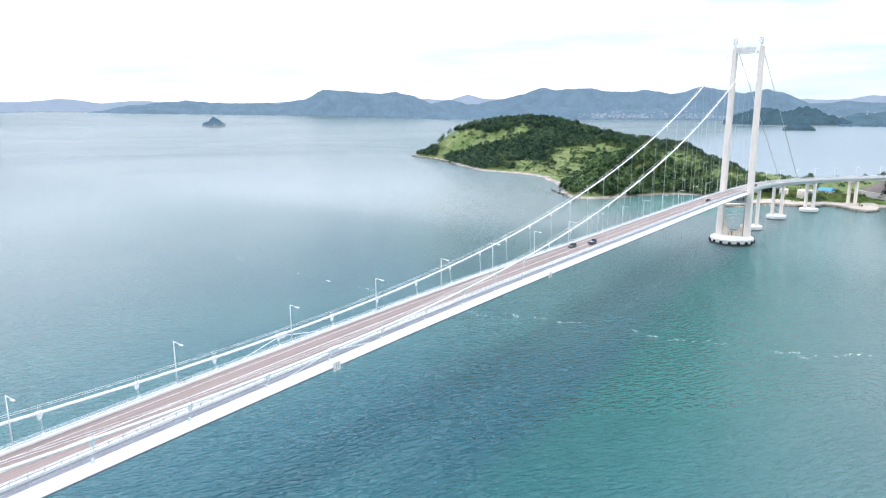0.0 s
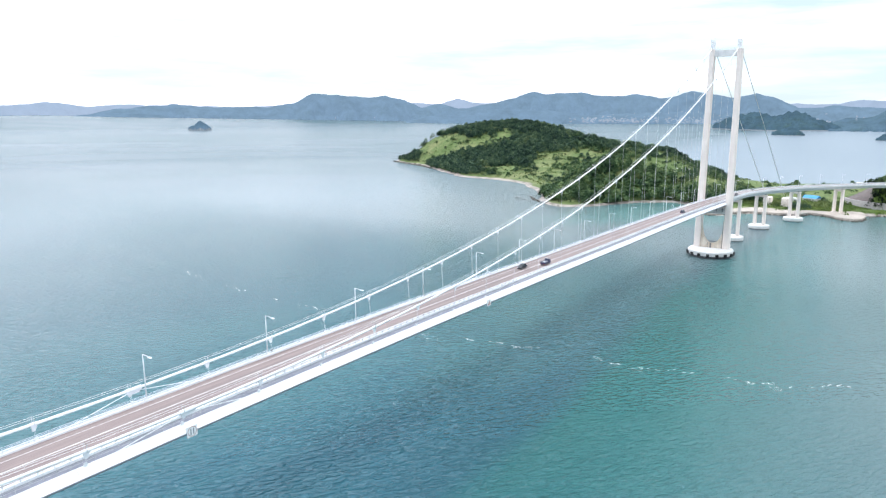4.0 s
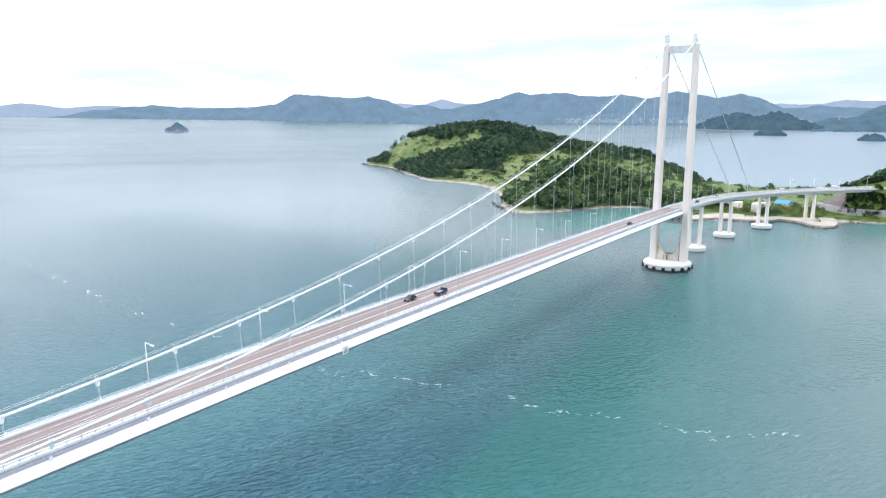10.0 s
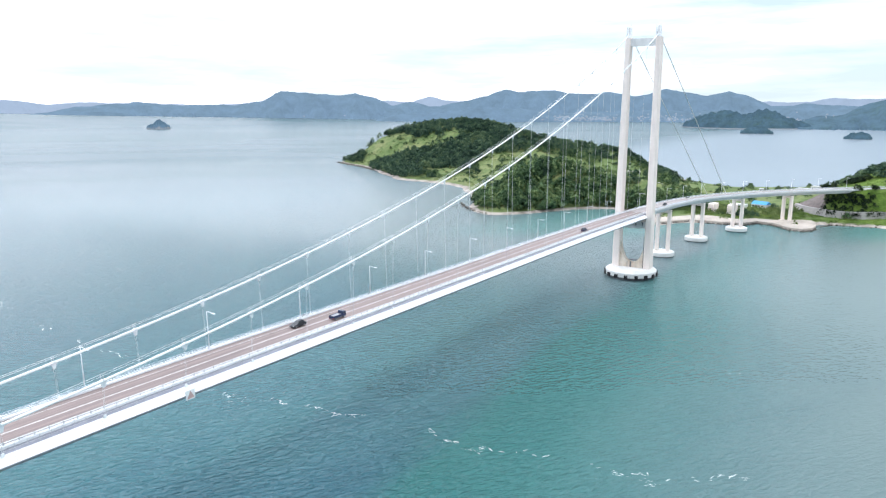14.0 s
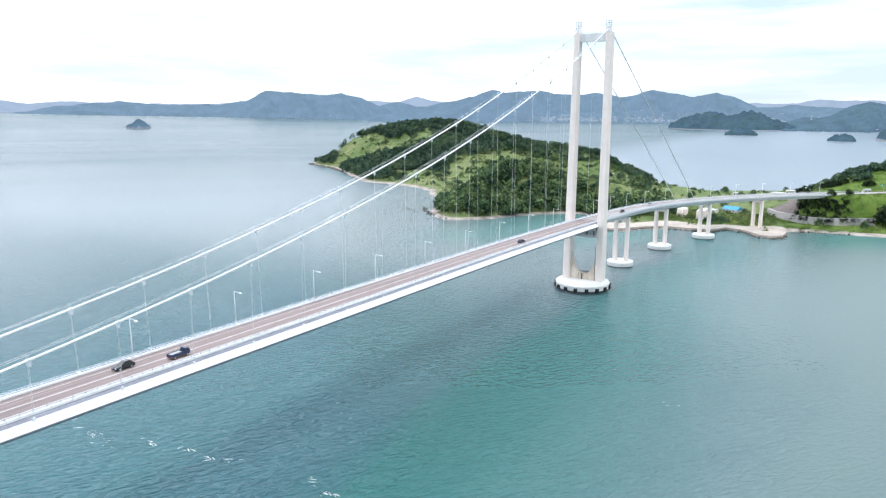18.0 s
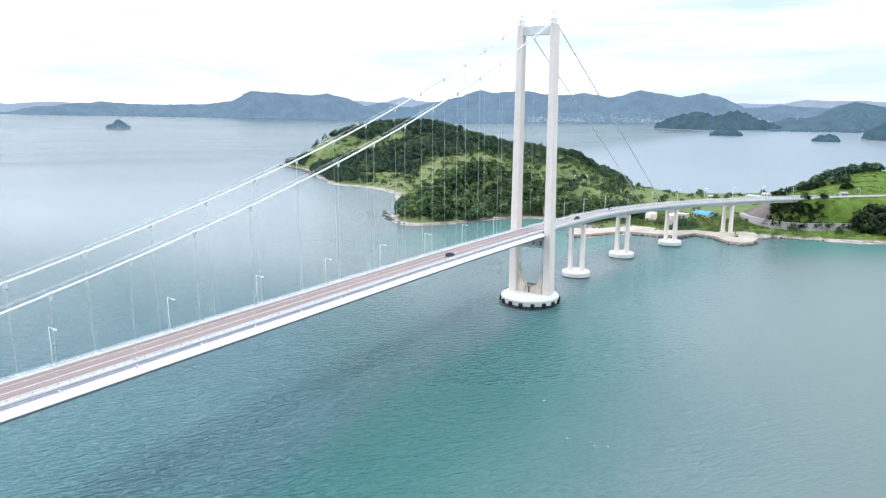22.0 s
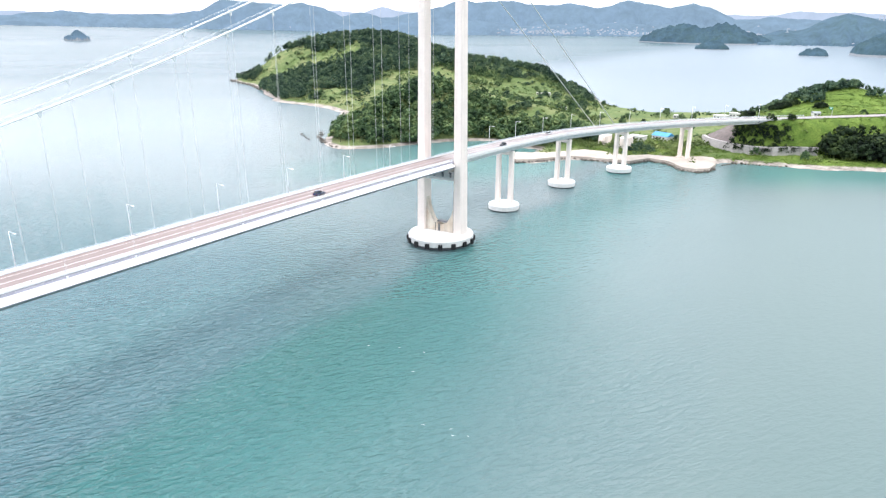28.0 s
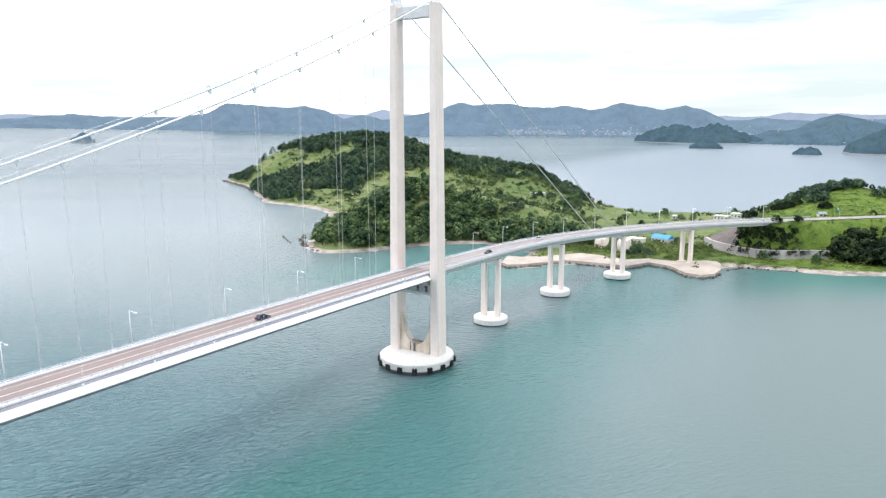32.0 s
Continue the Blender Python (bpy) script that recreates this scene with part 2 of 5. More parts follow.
def leaf_material(name, dark, light, yellow):
    m = bpy.data.materials.new(name)
    m.use_nodes = True
    n, l = m.node_tree.nodes, m.node_tree.links
    p = n["Principled BSDF"]
    p.inputs["Roughness"].default_value = 0.75
    p.inputs["Specular IOR Level"].default_value = 0.12
    g = n.new("ShaderNodeNewGeometry")
    def spread(scale, detail, rough):
        t = n.new("ShaderNodeTexNoise")
        t.inputs["Scale"].default_value, t.inputs["Detail"].default_value, t.inputs["Roughness"].default_value = scale, detail, rough
        l.new(g.outputs["Position"], t.inputs["Vector"])
        return t.outputs["Fac"]
    def add(v, k, onto):
        t = n.new("ShaderNodeMath")
        t.operation = "MULTIPLY_ADD"
        l.new(v, t.inputs[0])
        t.inputs[1].default_value = k
        if isinstance(onto, float):
            t.inputs[2].default_value = onto
        else:
            l.new(onto, t.inputs[2])
        return t
    # stands of trees, single crowns, sprays of leaves
    mixer = add(g.outputs["Random Per Island"], 0.16, add(spread(0.022, 3, 0.5), 0.75, add(spread(0.13, 2, 0.5), 1.25, -0.545).outputs[0]).outputs[0])
    ramp = n.new("ShaderNodeValToRGB")
    ramp.color_ramp.elements[0].position, ramp.color_ramp.elements[1].position = 0.30, 0.58
    ramp.color_ramp.elements[0].color, ramp.color_ramp.elements[1].color = (*dark, 1), (*light, 1)
    e = ramp.color_ramp.elements.new(0.80)
    e.color = (*yellow, 1)
    l.new(mixer.outputs[0], ramp.inputs["Fac"])
    l.new(ramp.outputs["Color"], p.inputs["Base Color"])
    fine = n.new("ShaderNodeTexNoise")
    fine.inputs["Scale"].default_value = 1.3
    fine.inputs["Detail"].default_value = 4
    l.new(g.outputs["Position"], fine.inputs["Vector"])
    b = n.new("ShaderNodeBump")
    b.inputs["Strength"].default_value = 0.9
    b.inputs["Distance"].default_value = 0.8
    l.new(fine.outputs["Fac"], b.inputs["Height"])
    l.new(b.outputs["Normal"], p.inputs["Normal"])
    return m


M_LEAF_DARK = leaf_material("dark_pine_foliage", (0.017, 0.038, 0.030), (0.072, 0.126, 0.075), (0.165, 0.225, 0.110))
M_LEAF_GREEN = leaf_material("broadleaf_foliage", (0.016, 0.037, 0.021), (0.082, 0.142, 0.062), (0.20, 0.265, 0.105))
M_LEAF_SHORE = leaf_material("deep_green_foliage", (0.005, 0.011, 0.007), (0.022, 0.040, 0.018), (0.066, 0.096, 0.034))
M_LEAF_LUSH = leaf_material("lush_undergrowth", (0.075, 0.135, 0.025), (0.145, 0.220, 0.046), (0.23, 0.295, 0.075))
M_LEAF_BRIGHT = leaf_material("bright_scrub_foliage", (0.070, 0.105, 0.034), (0.150, 0.205, 0.068), (0.265, 0.300, 0.115))


def ground_material():
    """Grass and fields, with bare soil patches; wet sand and rock close to the sea's level."""
    m = bpy.data.materials.new("island_ground")
    m.use_nodes = True
    n, l = m.node_tree.nodes, m.node_tree.links
    p = n["Principled BSDF"]
    p.inputs["Roughness"].default_value = 0.9
    p.inputs["Specular IOR Level"].default_value = 0.2
    g = n.new("ShaderNodeNewGeometry")
    def noise_node(scale, detail, rough=0.6):
        t = n.new("ShaderNodeTexNoise")
        t.inputs["Scale"].default_value, t.inputs["Detail"].default_value, t.inputs["Roughness"].default_value = scale, detail, rough
        l.new(g.outputs["Position"], t.inputs["Vector"])
        return t
    big, mid, fine = noise_node(0.018, 5), noise_node(0.09, 5, 0.7), noise_node(0.9, 5, 0.7)
    r1 = n.new("ShaderNodeValToRGB")
    els = r1.color_ramp.elements
    els[0].position, els[1].position = 0.33, 0.70
    els[0].color, els[1].color = (0.078, 0.128, 0.036, 1), (0.29, 0.29, 0.135, 1)
    e = els.new(0.50)
    e.color = (0.134, 0.190, 0.064, 1)
    mixv = n.new("ShaderNodeMath")
    mixv.operation = "MULTIPLY_ADD"
    l.new(mid.outputs["Fac"], mixv.inputs[0])
    mixv.inputs[1].default_value = 0.55
    half = n.new("ShaderNodeMath")
    half.operation = "MULTIPLY"
    l.new(big.outputs["Fac"], half.inputs[0])
    half.inputs[1].default_value = 0.5
    l.new(half.outputs[0], mixv.inputs[2])
    l.new(mixv.outputs[0], r1.inputs["Fac"])
    fr = n.new("ShaderNodeMapRange")
    fr.inputs["From Min"].default_value, fr.inputs["From Max"].default_value = 0.3, 0.7
    fr.inputs["To Min"].default_value, fr.inputs["To Max"].default_value = 0.62, 1.12
    l.new(fine.outputs["Fac"], fr.inputs["Value"])
    mul = n.new("ShaderNodeMix")
    mul.data_type, mul.blend_type = "RGBA", "MULTIPLY"
    mul.inputs["Factor"].default_value = 1
    l.new(fr.outputs["Result"], mul.inputs[7])
    # lush weeds on the hill beyond the viaduct
    lush = n.new("ShaderNodeValToRGB")
    lush.color_ramp.elements[0].color, lush.color_ramp.elements[1].color = (0.085, 0.155, 0.025, 1), (0.180, 0.260, 0.050, 1)
    lush.color_ramp.elements[0].position, lush.color_ramp.elements[1].position = 0.35, 0.65
    l.new(mid.outputs["Fac"], lush.inputs["Fac"])
    sx = n.new("ShaderNodeSeparateXYZ")
    l.new(g.outputs["Position"], sx.inputs[0])
    where = n.new("ShaderNodeMapRange")
    where.inputs["From Min"].default_value, where.inputs["From Max"].default_value = 55, 100
    l.new(sx.outputs["X"], where.inputs["Value"])
    lm = n.new("ShaderNodeMix")
    lm.data_type = "RGBA"
    l.new(where.outputs["Result"], lm.inputs["Factor"])
    l.new(r1.outputs["Color"], lm.inputs[6])
    l.new(lush.outputs["Color"], lm.inputs[7])
    l.new(lm.outputs[2], mul.inputs[6])
    sand = n.new("ShaderNodeValToRGB")
    sand.color_ramp.elements[0].color, sand.color_ramp.elements[1].color = (0.17, 0.145, 0.125, 1), (0.46, 0.40, 0.36, 1)
    sand.color_ramp.elements[0].position, sand.color_ramp.elements[1].position = 0.36, 0.58
    l.new(mid.outputs["Fac"], sand.inputs["Fac"])
    sep = n.new("ShaderNodeSeparateXYZ")
    l.new(g.outputs["Position"], sep.inputs[0])
    zz = n.new("ShaderNodeMath")
    zz.operation = "MULTIPLY_ADD"
    l.new(fine.outputs["Fac"], zz.inputs[0])
    zz.inputs[1].default_value = -1.6
    l.new(sep.outputs["Z"], zz.inputs[2])
    cut = n.new("ShaderNodeMapRange")
    cut.inputs["From Min"].default_value, cut.inputs["From Max"].default_value = 0.4, 0.8
    l.new(zz.outputs[0], cut.inputs["Value"])
    mix = n.new("ShaderNodeMix")
    mix.data_type = "RGBA"
    l.new(cut.outputs["Result"], mix.inputs["Factor"])
    l.new(sand.outputs["Color"], mix.inputs[6])
    l.new(mul.outputs[2], mix.inputs[7])
    l.new(mix.outputs[2], p.inputs["Base Color"])
    b = n.new("ShaderNodeBump")
    b.inputs["Strength"].default_value, b.inputs["Distance"].default_value = 0.8, 0.6
    l.new(fine.outputs["Fac"], b.inputs["Height"])
    l.new(b.outputs["Normal"], p.inputs["Normal"])
    return m


M_GROUND = ground_material()


def sea_material():
    m = bpy.data.materials.new("turquoise_sea_water")
    m.use_nodes = True
    n, l = m.node_tree.nodes, m.node_tree.links
    p = n["Principled BSDF"]
    p.inputs["IOR"].default_value = 1.33
    p.inputs["Roughness"].default_value = 0.12
    g = n.new("ShaderNodeNewGeometry")
    def noise_node(scale, detail, turn, stretch, rough=0.55, distort=0.0):
        vr = n.new("ShaderNodeVectorRotate")
        vr.rotation_type = "Z_AXIS"
        vr.inputs["Angle"].default_value = radians(-turn)
        l.new(g.outputs["Position"], vr.inputs["Vector"])
        mp = n.new("ShaderNodeMapping")
        mp.inputs["Scale"].default_value = stretch
        l.new(vr.outputs["Vector"], mp.inputs["Vector"])
        t = n.new("ShaderNodeTexNoise")
        t.inputs["Scale"].default_value, t.inputs["Detail"].default_value, t.inputs["Roughness"].default_value = scale, detail, rough
        t.inputs["Distortion"].default_value = distort
        l.new(mp.outputs["Vector"], t.inputs["Vector"])
        return t
    def maths(op, a, b=None, c=None):
        t = n.new("ShaderNodeMath")
        t.operation = op
        for k, v in enumerate((a, b, c)):
            if v is None:
                continue
            if isinstance(v, (int, float)):
                t.inputs[k].default_value = v
            else:
                l.new(v, t.inputs[k])
        return t.outputs[0]
    def span(v, lo, hi):
        t = n.new("ShaderNodeMapRange")
        t.interpolation_type = "SMOOTHSTEP"
        t.inputs["From Min"].default_value, t.inputs["From Max"].default_value = lo, hi
        l.new(v, t.inputs["Value"])
        return t.outputs["Result"]
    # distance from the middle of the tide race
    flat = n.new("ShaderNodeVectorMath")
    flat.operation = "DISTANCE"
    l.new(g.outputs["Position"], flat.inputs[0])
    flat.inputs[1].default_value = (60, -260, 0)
    # silt and depth: broad patches drawn out along the strait, a green tongue behind the tower
    body = noise_node(0.010, 5, 80, (0.4, 1.0, 1), 0.55, 0.8)
    ramp = n.new("ShaderNodeValToRGB")
    els = ramp.color_ramp.elements
    els[0].position, els[1].position = 0.36, 0.66
    els[0].color, els[1].color = (0.021, 0.102, 0.138, 1), (0.038, 0.146, 0.160, 1)
    l.new(body.outputs["Fac"], ramp.inputs["Fac"])
    sep = n.new("ShaderNodeSeparateXYZ")
    l.new(g.outputs["Position"], sep.inputs[0])
    wander = maths("MULTIPLY_ADD", body.outputs["Fac"], 60.0, -30.0)
    xw = maths("ADD", sep.outputs["X"], wander)
    tongue = maths("MULTIPLY", span(xw, 0, 18), maths("SUBTRACT", 1.0, span(xw, 45, 130)))
    tongue = maths("MULTIPLY", tongue, span(sep.outputs["Y"], -520, -230))
    # paler base out in the strait stands in for bright cloud reflected there
    pale_east = maths("MULTIPLY", span(xw, 25, 150), span(sep.outputs["Y"], -560, -200))
    # paler base towards the tower paints in part of the sky's grazing reflection
    pale_mid = maths("MULTIPLY", maths("MULTIPLY", span(sep.outputs["Y"], -400, -60), span(sep.outputs["X"], -360, -190)), 0.66)
    pale_mid = maths("MULTIPLY", pale_mid, maths("SUBTRACT", 1.0, maths("MULTIPLY", tongue, 0.6)))
    rough_water = maths("MULTIPLY", maths("MULTIPLY_ADD", pale_east, -0.80, 1.0), maths("MULTIPLY_ADD", span(sep.outputs["Y"], -120, 30), -0.6, 1.0))
    pale_east = maths("MULTIPLY", pale_east, maths("SUBTRACT", 1.0, span(sep.outputs["Y"], 230, 420)))
    mix1 = n.new("ShaderNodeMix")
    mix1.data_type = "RGBA"
    l.new(maths("MULTIPLY", tongue, 0.68), mix1.inputs["Factor"])
    # western base is paled to make up for sky reflection missing there
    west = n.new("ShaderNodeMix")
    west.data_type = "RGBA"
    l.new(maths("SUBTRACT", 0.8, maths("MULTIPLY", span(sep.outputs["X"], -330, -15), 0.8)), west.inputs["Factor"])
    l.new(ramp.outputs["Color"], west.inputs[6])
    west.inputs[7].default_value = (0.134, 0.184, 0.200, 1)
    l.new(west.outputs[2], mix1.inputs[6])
    mix1.inputs[7].default_value = (0.032, 0.168, 0.146, 1)
    mix6 = n.new("ShaderNodeMix")
    mix6.data_type = "RGBA"
    l.new(pale_mid, mix6.inputs["Factor"])
    l.new(mix1.outputs[2], mix6.inputs[6])
    mix6.inputs[7].default_value = (0.092, 0.162, 0.172, 1)
    # greyer base between the tower and the wooded point, painted for sky reflection
    pale_inner = maths("MULTIPLY", maths("MULTIPLY", span(sep.outputs["Y"], -120, 40), span(sep.outputs["X"], -460, -270)), maths("MULTIPLY_ADD", tongue, -0.65, 0.8))
    mix7 = n.new("ShaderNodeMix")
    mix7.data_type = "RGBA"
    l.new(pale_inner, mix7.inputs["Factor"])
    l.new(mix6.outputs[2], mix7.inputs[6])
    mix7.inputs[7].default_value = (0.142, 0.188, 0.194, 1)
    mix2 = n.new("ShaderNodeMix")
    mix2.data_type = "RGBA"
    l.new(maths("MULTIPLY", pale_east, 0.8), mix2.inputs["Factor"])
    l.new(mix7.outputs[2], mix2.inputs[6])
    mix2.inputs[7].default_value = (0.138, 0.182, 0.172, 1)
    # turquoise shallows along the near shore
    reach = maths("MULTIPLY_ADD", sep.outputs["X"], -0.5, sep.outputs["Y"])
    shallow = maths("MULTIPLY", span(reach, 105, 185), span(sep.outputs["X"], -200, -110))
    shallow = maths("MULTIPLY", shallow, maths("ADD", maths("SUBTRACT", 1.0, span(sep.outputs["X"], -25, 12)), span(sep.outputs["X"], 78, 115)))
    shallow = maths("MULTIPLY", shallow, maths("SUBTRACT", 1.0, span(sep.outputs["Y"], 270, 320)))
    mix4 = n.new("ShaderNodeMix")
    mix4.data_type = "RGBA"
    l.new(maths("MULTIPLY", shallow, 0.65), mix4.inputs["Factor"])
    l.new(mix2.outputs[2], mix4.inputs[6])
    mix4.inputs[7].default_value = (0.050, 0.195, 0.175, 1)
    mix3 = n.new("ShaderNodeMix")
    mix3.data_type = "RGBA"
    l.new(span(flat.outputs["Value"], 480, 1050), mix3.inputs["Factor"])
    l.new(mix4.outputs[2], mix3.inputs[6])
    # slicks and currents of the open strait, in a base paled for haze
    hazy_slick = n.new("ShaderNodeValToRGB")
    hazy_slick.color_ramp.elements[0].position, hazy_slick.color_ramp.elements[1].position = 0.36, 0.64
    hazy_slick.color_ramp.elements[0].color, hazy_slick.color_ramp.elements[1].color = (0.070, 0.122, 0.134, 1), (0.108, 0.150, 0.170, 1)
    l.new(noise_node(0.004, 5, 35, (0.25, 1.0, 1), 0.6, 1.0).outputs["Fac"], hazy_slick.inputs["Fac"])
    l.new(hazy_slick.outputs["Color"], mix3.inputs[7])
    # base paled over the bay behind the neck of land, for reflected sky
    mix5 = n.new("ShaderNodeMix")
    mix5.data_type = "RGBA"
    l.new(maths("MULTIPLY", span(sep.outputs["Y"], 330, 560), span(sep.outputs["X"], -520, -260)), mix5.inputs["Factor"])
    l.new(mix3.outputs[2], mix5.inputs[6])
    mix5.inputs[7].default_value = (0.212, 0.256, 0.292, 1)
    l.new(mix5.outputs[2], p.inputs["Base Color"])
    swell = noise_node(0.10, 1, 52, (0.45, 1.0, 1), 0.5, 0.3)
    chop = noise_node(0.66, 1.8, 55, (0.40, 1.0, 1), 0.5, 0.4)
    cross = noise_node(1.35, 1.4, 42, (0.36, 1.0, 1), 0.5, 0.3)
    ripple = noise_node(1.7, 1, 52, (0.5, 1.0, 1), 0.5, 0.1)
    # sharpen the crests
    crest = maths("POWER", span(chop.outputs["Fac"], 0.18, 0.84), 1.4)
    h = maths("ADD", maths("MULTIPLY", swell.outputs["Fac"], 0.6), maths("ADD", maths("MULTIPLY", crest, 0.80), maths("ADD", maths("MULTIPLY", cross.outputs["Fac"], 0.30), maths("MULTIPLY", ripple.outputs["Fac"], 0.07))))
    # the tide race in the strait is choppy, the bays round it lie calmer
    calm = n.new("ShaderNodeMapRange")
    calm.inputs["From Min"].default_value, calm.inputs["From Max"].default_value = 70, 620
    calm.inputs["To Min"].default_value, calm.inputs["To Max"].default_value = 1.0, 0.34
    l.new(flat.outputs["Value"], calm.inputs["Value"])
    gloss = n.new("ShaderNodeMapRange")
    gloss.inputs["From Min"].default_value, gloss.inputs["From Max"].default_value = 200, 800
    gloss.inputs["To Min"].default_value, gloss.inputs["To Max"].default_value = 0.08, 0.262
    l.new(flat.outputs["Value"], gloss.inputs["Value"])
    l.new(maths("MINIMUM", maths("MULTIPLY_ADD", pale_east, 0.09, gloss.outputs["Result"]), 0.262), p.inputs["Roughness"])
    # far off, many small waves average out to a dull sheet
    dull = n.new("ShaderNodeMapRange")
    dull.inputs["From Min"].default_value, dull.inputs["From Max"].default_value = 380, 1300
    dull.inputs["To Min"].default_value, dull.inputs["To Max"].default_value = 0.35, 0.045
    l.new(flat.outputs["Value"], dull.inputs["Value"])
    l.new(dull.outputs["Result"], p.inputs["Specular IOR Level"])
    streaks = noise_node(0.008, 4, 20, (0.25, 1.0, 1), 0.6, 1.2)
    force = maths("MULTIPLY", calm.outputs["Result"], span(streaks.outputs["Fac"], -0.7, 0.62))
    force = maths("MULTIPLY", force, rough_water)
    bp = n.new("ShaderNodeBump")
    l.new(force, bp.inputs["Strength"])
    bp.inputs["Distance"].default_value = 1.60
    l.new(h, bp.inputs["Height"])
    l.new(bp.outputs["Normal"], p.inputs["Normal"])
    return m


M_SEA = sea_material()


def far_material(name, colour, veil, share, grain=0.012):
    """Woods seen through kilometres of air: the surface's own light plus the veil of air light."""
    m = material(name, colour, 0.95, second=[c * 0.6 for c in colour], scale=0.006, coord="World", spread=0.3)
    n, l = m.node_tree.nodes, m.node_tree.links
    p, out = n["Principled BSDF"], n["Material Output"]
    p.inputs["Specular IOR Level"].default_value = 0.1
    # haze is painted on as emission from the surface itself
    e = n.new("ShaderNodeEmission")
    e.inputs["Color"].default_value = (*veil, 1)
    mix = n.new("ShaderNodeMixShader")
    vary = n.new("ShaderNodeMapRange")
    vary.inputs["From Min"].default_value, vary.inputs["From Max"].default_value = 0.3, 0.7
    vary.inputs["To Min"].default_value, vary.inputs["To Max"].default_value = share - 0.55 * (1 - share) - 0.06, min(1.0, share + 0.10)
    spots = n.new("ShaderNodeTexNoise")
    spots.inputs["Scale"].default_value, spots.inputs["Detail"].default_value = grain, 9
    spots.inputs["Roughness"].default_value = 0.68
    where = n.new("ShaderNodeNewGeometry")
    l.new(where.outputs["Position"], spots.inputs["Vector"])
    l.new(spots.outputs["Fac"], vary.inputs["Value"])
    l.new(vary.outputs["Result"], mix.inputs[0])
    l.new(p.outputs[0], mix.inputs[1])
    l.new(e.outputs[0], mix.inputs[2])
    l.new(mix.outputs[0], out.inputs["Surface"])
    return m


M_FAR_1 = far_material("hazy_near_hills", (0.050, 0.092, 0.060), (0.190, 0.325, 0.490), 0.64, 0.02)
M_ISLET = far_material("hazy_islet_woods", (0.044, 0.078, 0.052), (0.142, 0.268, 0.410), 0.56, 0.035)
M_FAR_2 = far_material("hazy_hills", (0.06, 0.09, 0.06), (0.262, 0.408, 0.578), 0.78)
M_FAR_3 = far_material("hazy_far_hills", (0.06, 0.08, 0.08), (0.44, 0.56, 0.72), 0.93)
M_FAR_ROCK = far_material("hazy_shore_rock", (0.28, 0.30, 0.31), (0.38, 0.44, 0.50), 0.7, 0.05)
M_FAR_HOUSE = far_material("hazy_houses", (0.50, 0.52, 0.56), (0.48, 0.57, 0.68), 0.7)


# ---- mesh helpers ----
class Geo:
    """Collects vertices and faces of one mesh."""
    def __init__(self):
        self.v, self.f = [], []

    def box(self, c, s, turn=0.0, top=1.0):
        cx, cy, cz = c
        hx, hy, hz = s[0] / 2, s[1] / 2, s[2] / 2
        ca, sa = math.cos(turn), math.sin(turn)
        b = len(self.v)
        for z, k in ((-hz, 1.0), (hz, top)):
            for x, y in ((-hx, -hy), (hx, -hy), (hx, hy), (-hx, hy)):
                self.v.append((cx + k * (x * ca - y * sa), cy + k * (x * sa + y * ca), cz + z))
        self.f += [(b + 3, b + 2, b + 1, b), (b + 4, b + 5, b + 6, b + 7), (b, b + 1, b + 5, b + 4), (b + 1, b + 2, b + 6, b + 5), (b + 2, b + 3, b + 7, b + 6), (b + 3, b, b + 4, b + 7)]
        return self

    def loft(self, rings, closed=True, caps=True):
        """Skin over rings of equal length."""
        b, k = len(self.v), len(rings[0])
        for r in rings:
            self.v += [tuple(p) for p in r]
        for i in range(len(rings) - 1):
            for j in range(k if closed else k - 1):
                a, c = b + i * k + j, b + i * k + (j + 1) % k
                self.f.append((a, c, c + k, a + k))
        if caps and closed:
            self.f.append(tuple(range(b + k - 1, b - 1, -1)))
            e = b + (len(rings) - 1) * k
            self.f.append(tuple(range(e, e + k)))
        return self

    def tube(self, pts, r, sides=8):
        rings = []
        for i, p in enumerate(pts):
            a, c = Vector(pts[max(0, i - 1)]), Vector(pts[min(len(pts) - 1, i + 1)])
            t = (c - a).normalized()
            u = t.cross(Vector((0, 0, 1)))
            u = Vector((1, 0, 0)) if u.length < 1e-4 else u.normalized()
            w = t.cross(u).normalized()
            rr = r[i] if isinstance(r, (list, tuple)) else r
            rings.append([tuple(Vector(p) + rr * (math.cos(2 * math.pi * k / sides) * u - math.sin(2 * math.pi * k / sides) * w)) for k in range(sides)])
        return self.loft(rings)

    def mesh(self, name, mat, smooth=False):
        me = bpy.data.meshes.new(name)
        me.from_pydata(self.v, [], self.f)
        me.materials.append(mat)
        if smooth:
            me.polygons.foreach_set("use_smooth", [True] * len(me.polygons))
        me.update()
        return me


def part(name, geo, mat, parent=None, label="", smooth=False):
    """One mesh object under a thing or a part; geo is a Geo or a finished mesh."""
    me = geo.mesh(name, mat, smooth) if isinstance(geo, Geo) else geo
    ob = new(name, me)
    if parent is not None:
        ob.parent = parent
    if label:
        ob["label"] = label
    return ob


def empty(name, label="", category="", group="", kind="", at=(0, 0, 0), turn=0.0):
    ob = new(name)
    ob.matrix_basis = pose(*at, 0, 0, turn)
    return tagged(ob, label, category, group, kind)


# ---- the bridge's line ----
C = -0.8                       # centre line of the main span, along y
BEND_START, BEND_R, BEND_END = 62.0, 340.0, 329.0
PROFILE_S = [-860, -640, -545, -480, -425, -370, -305, -210, -90, 0, 67, 134, 195, 258, 329, 420, 600]
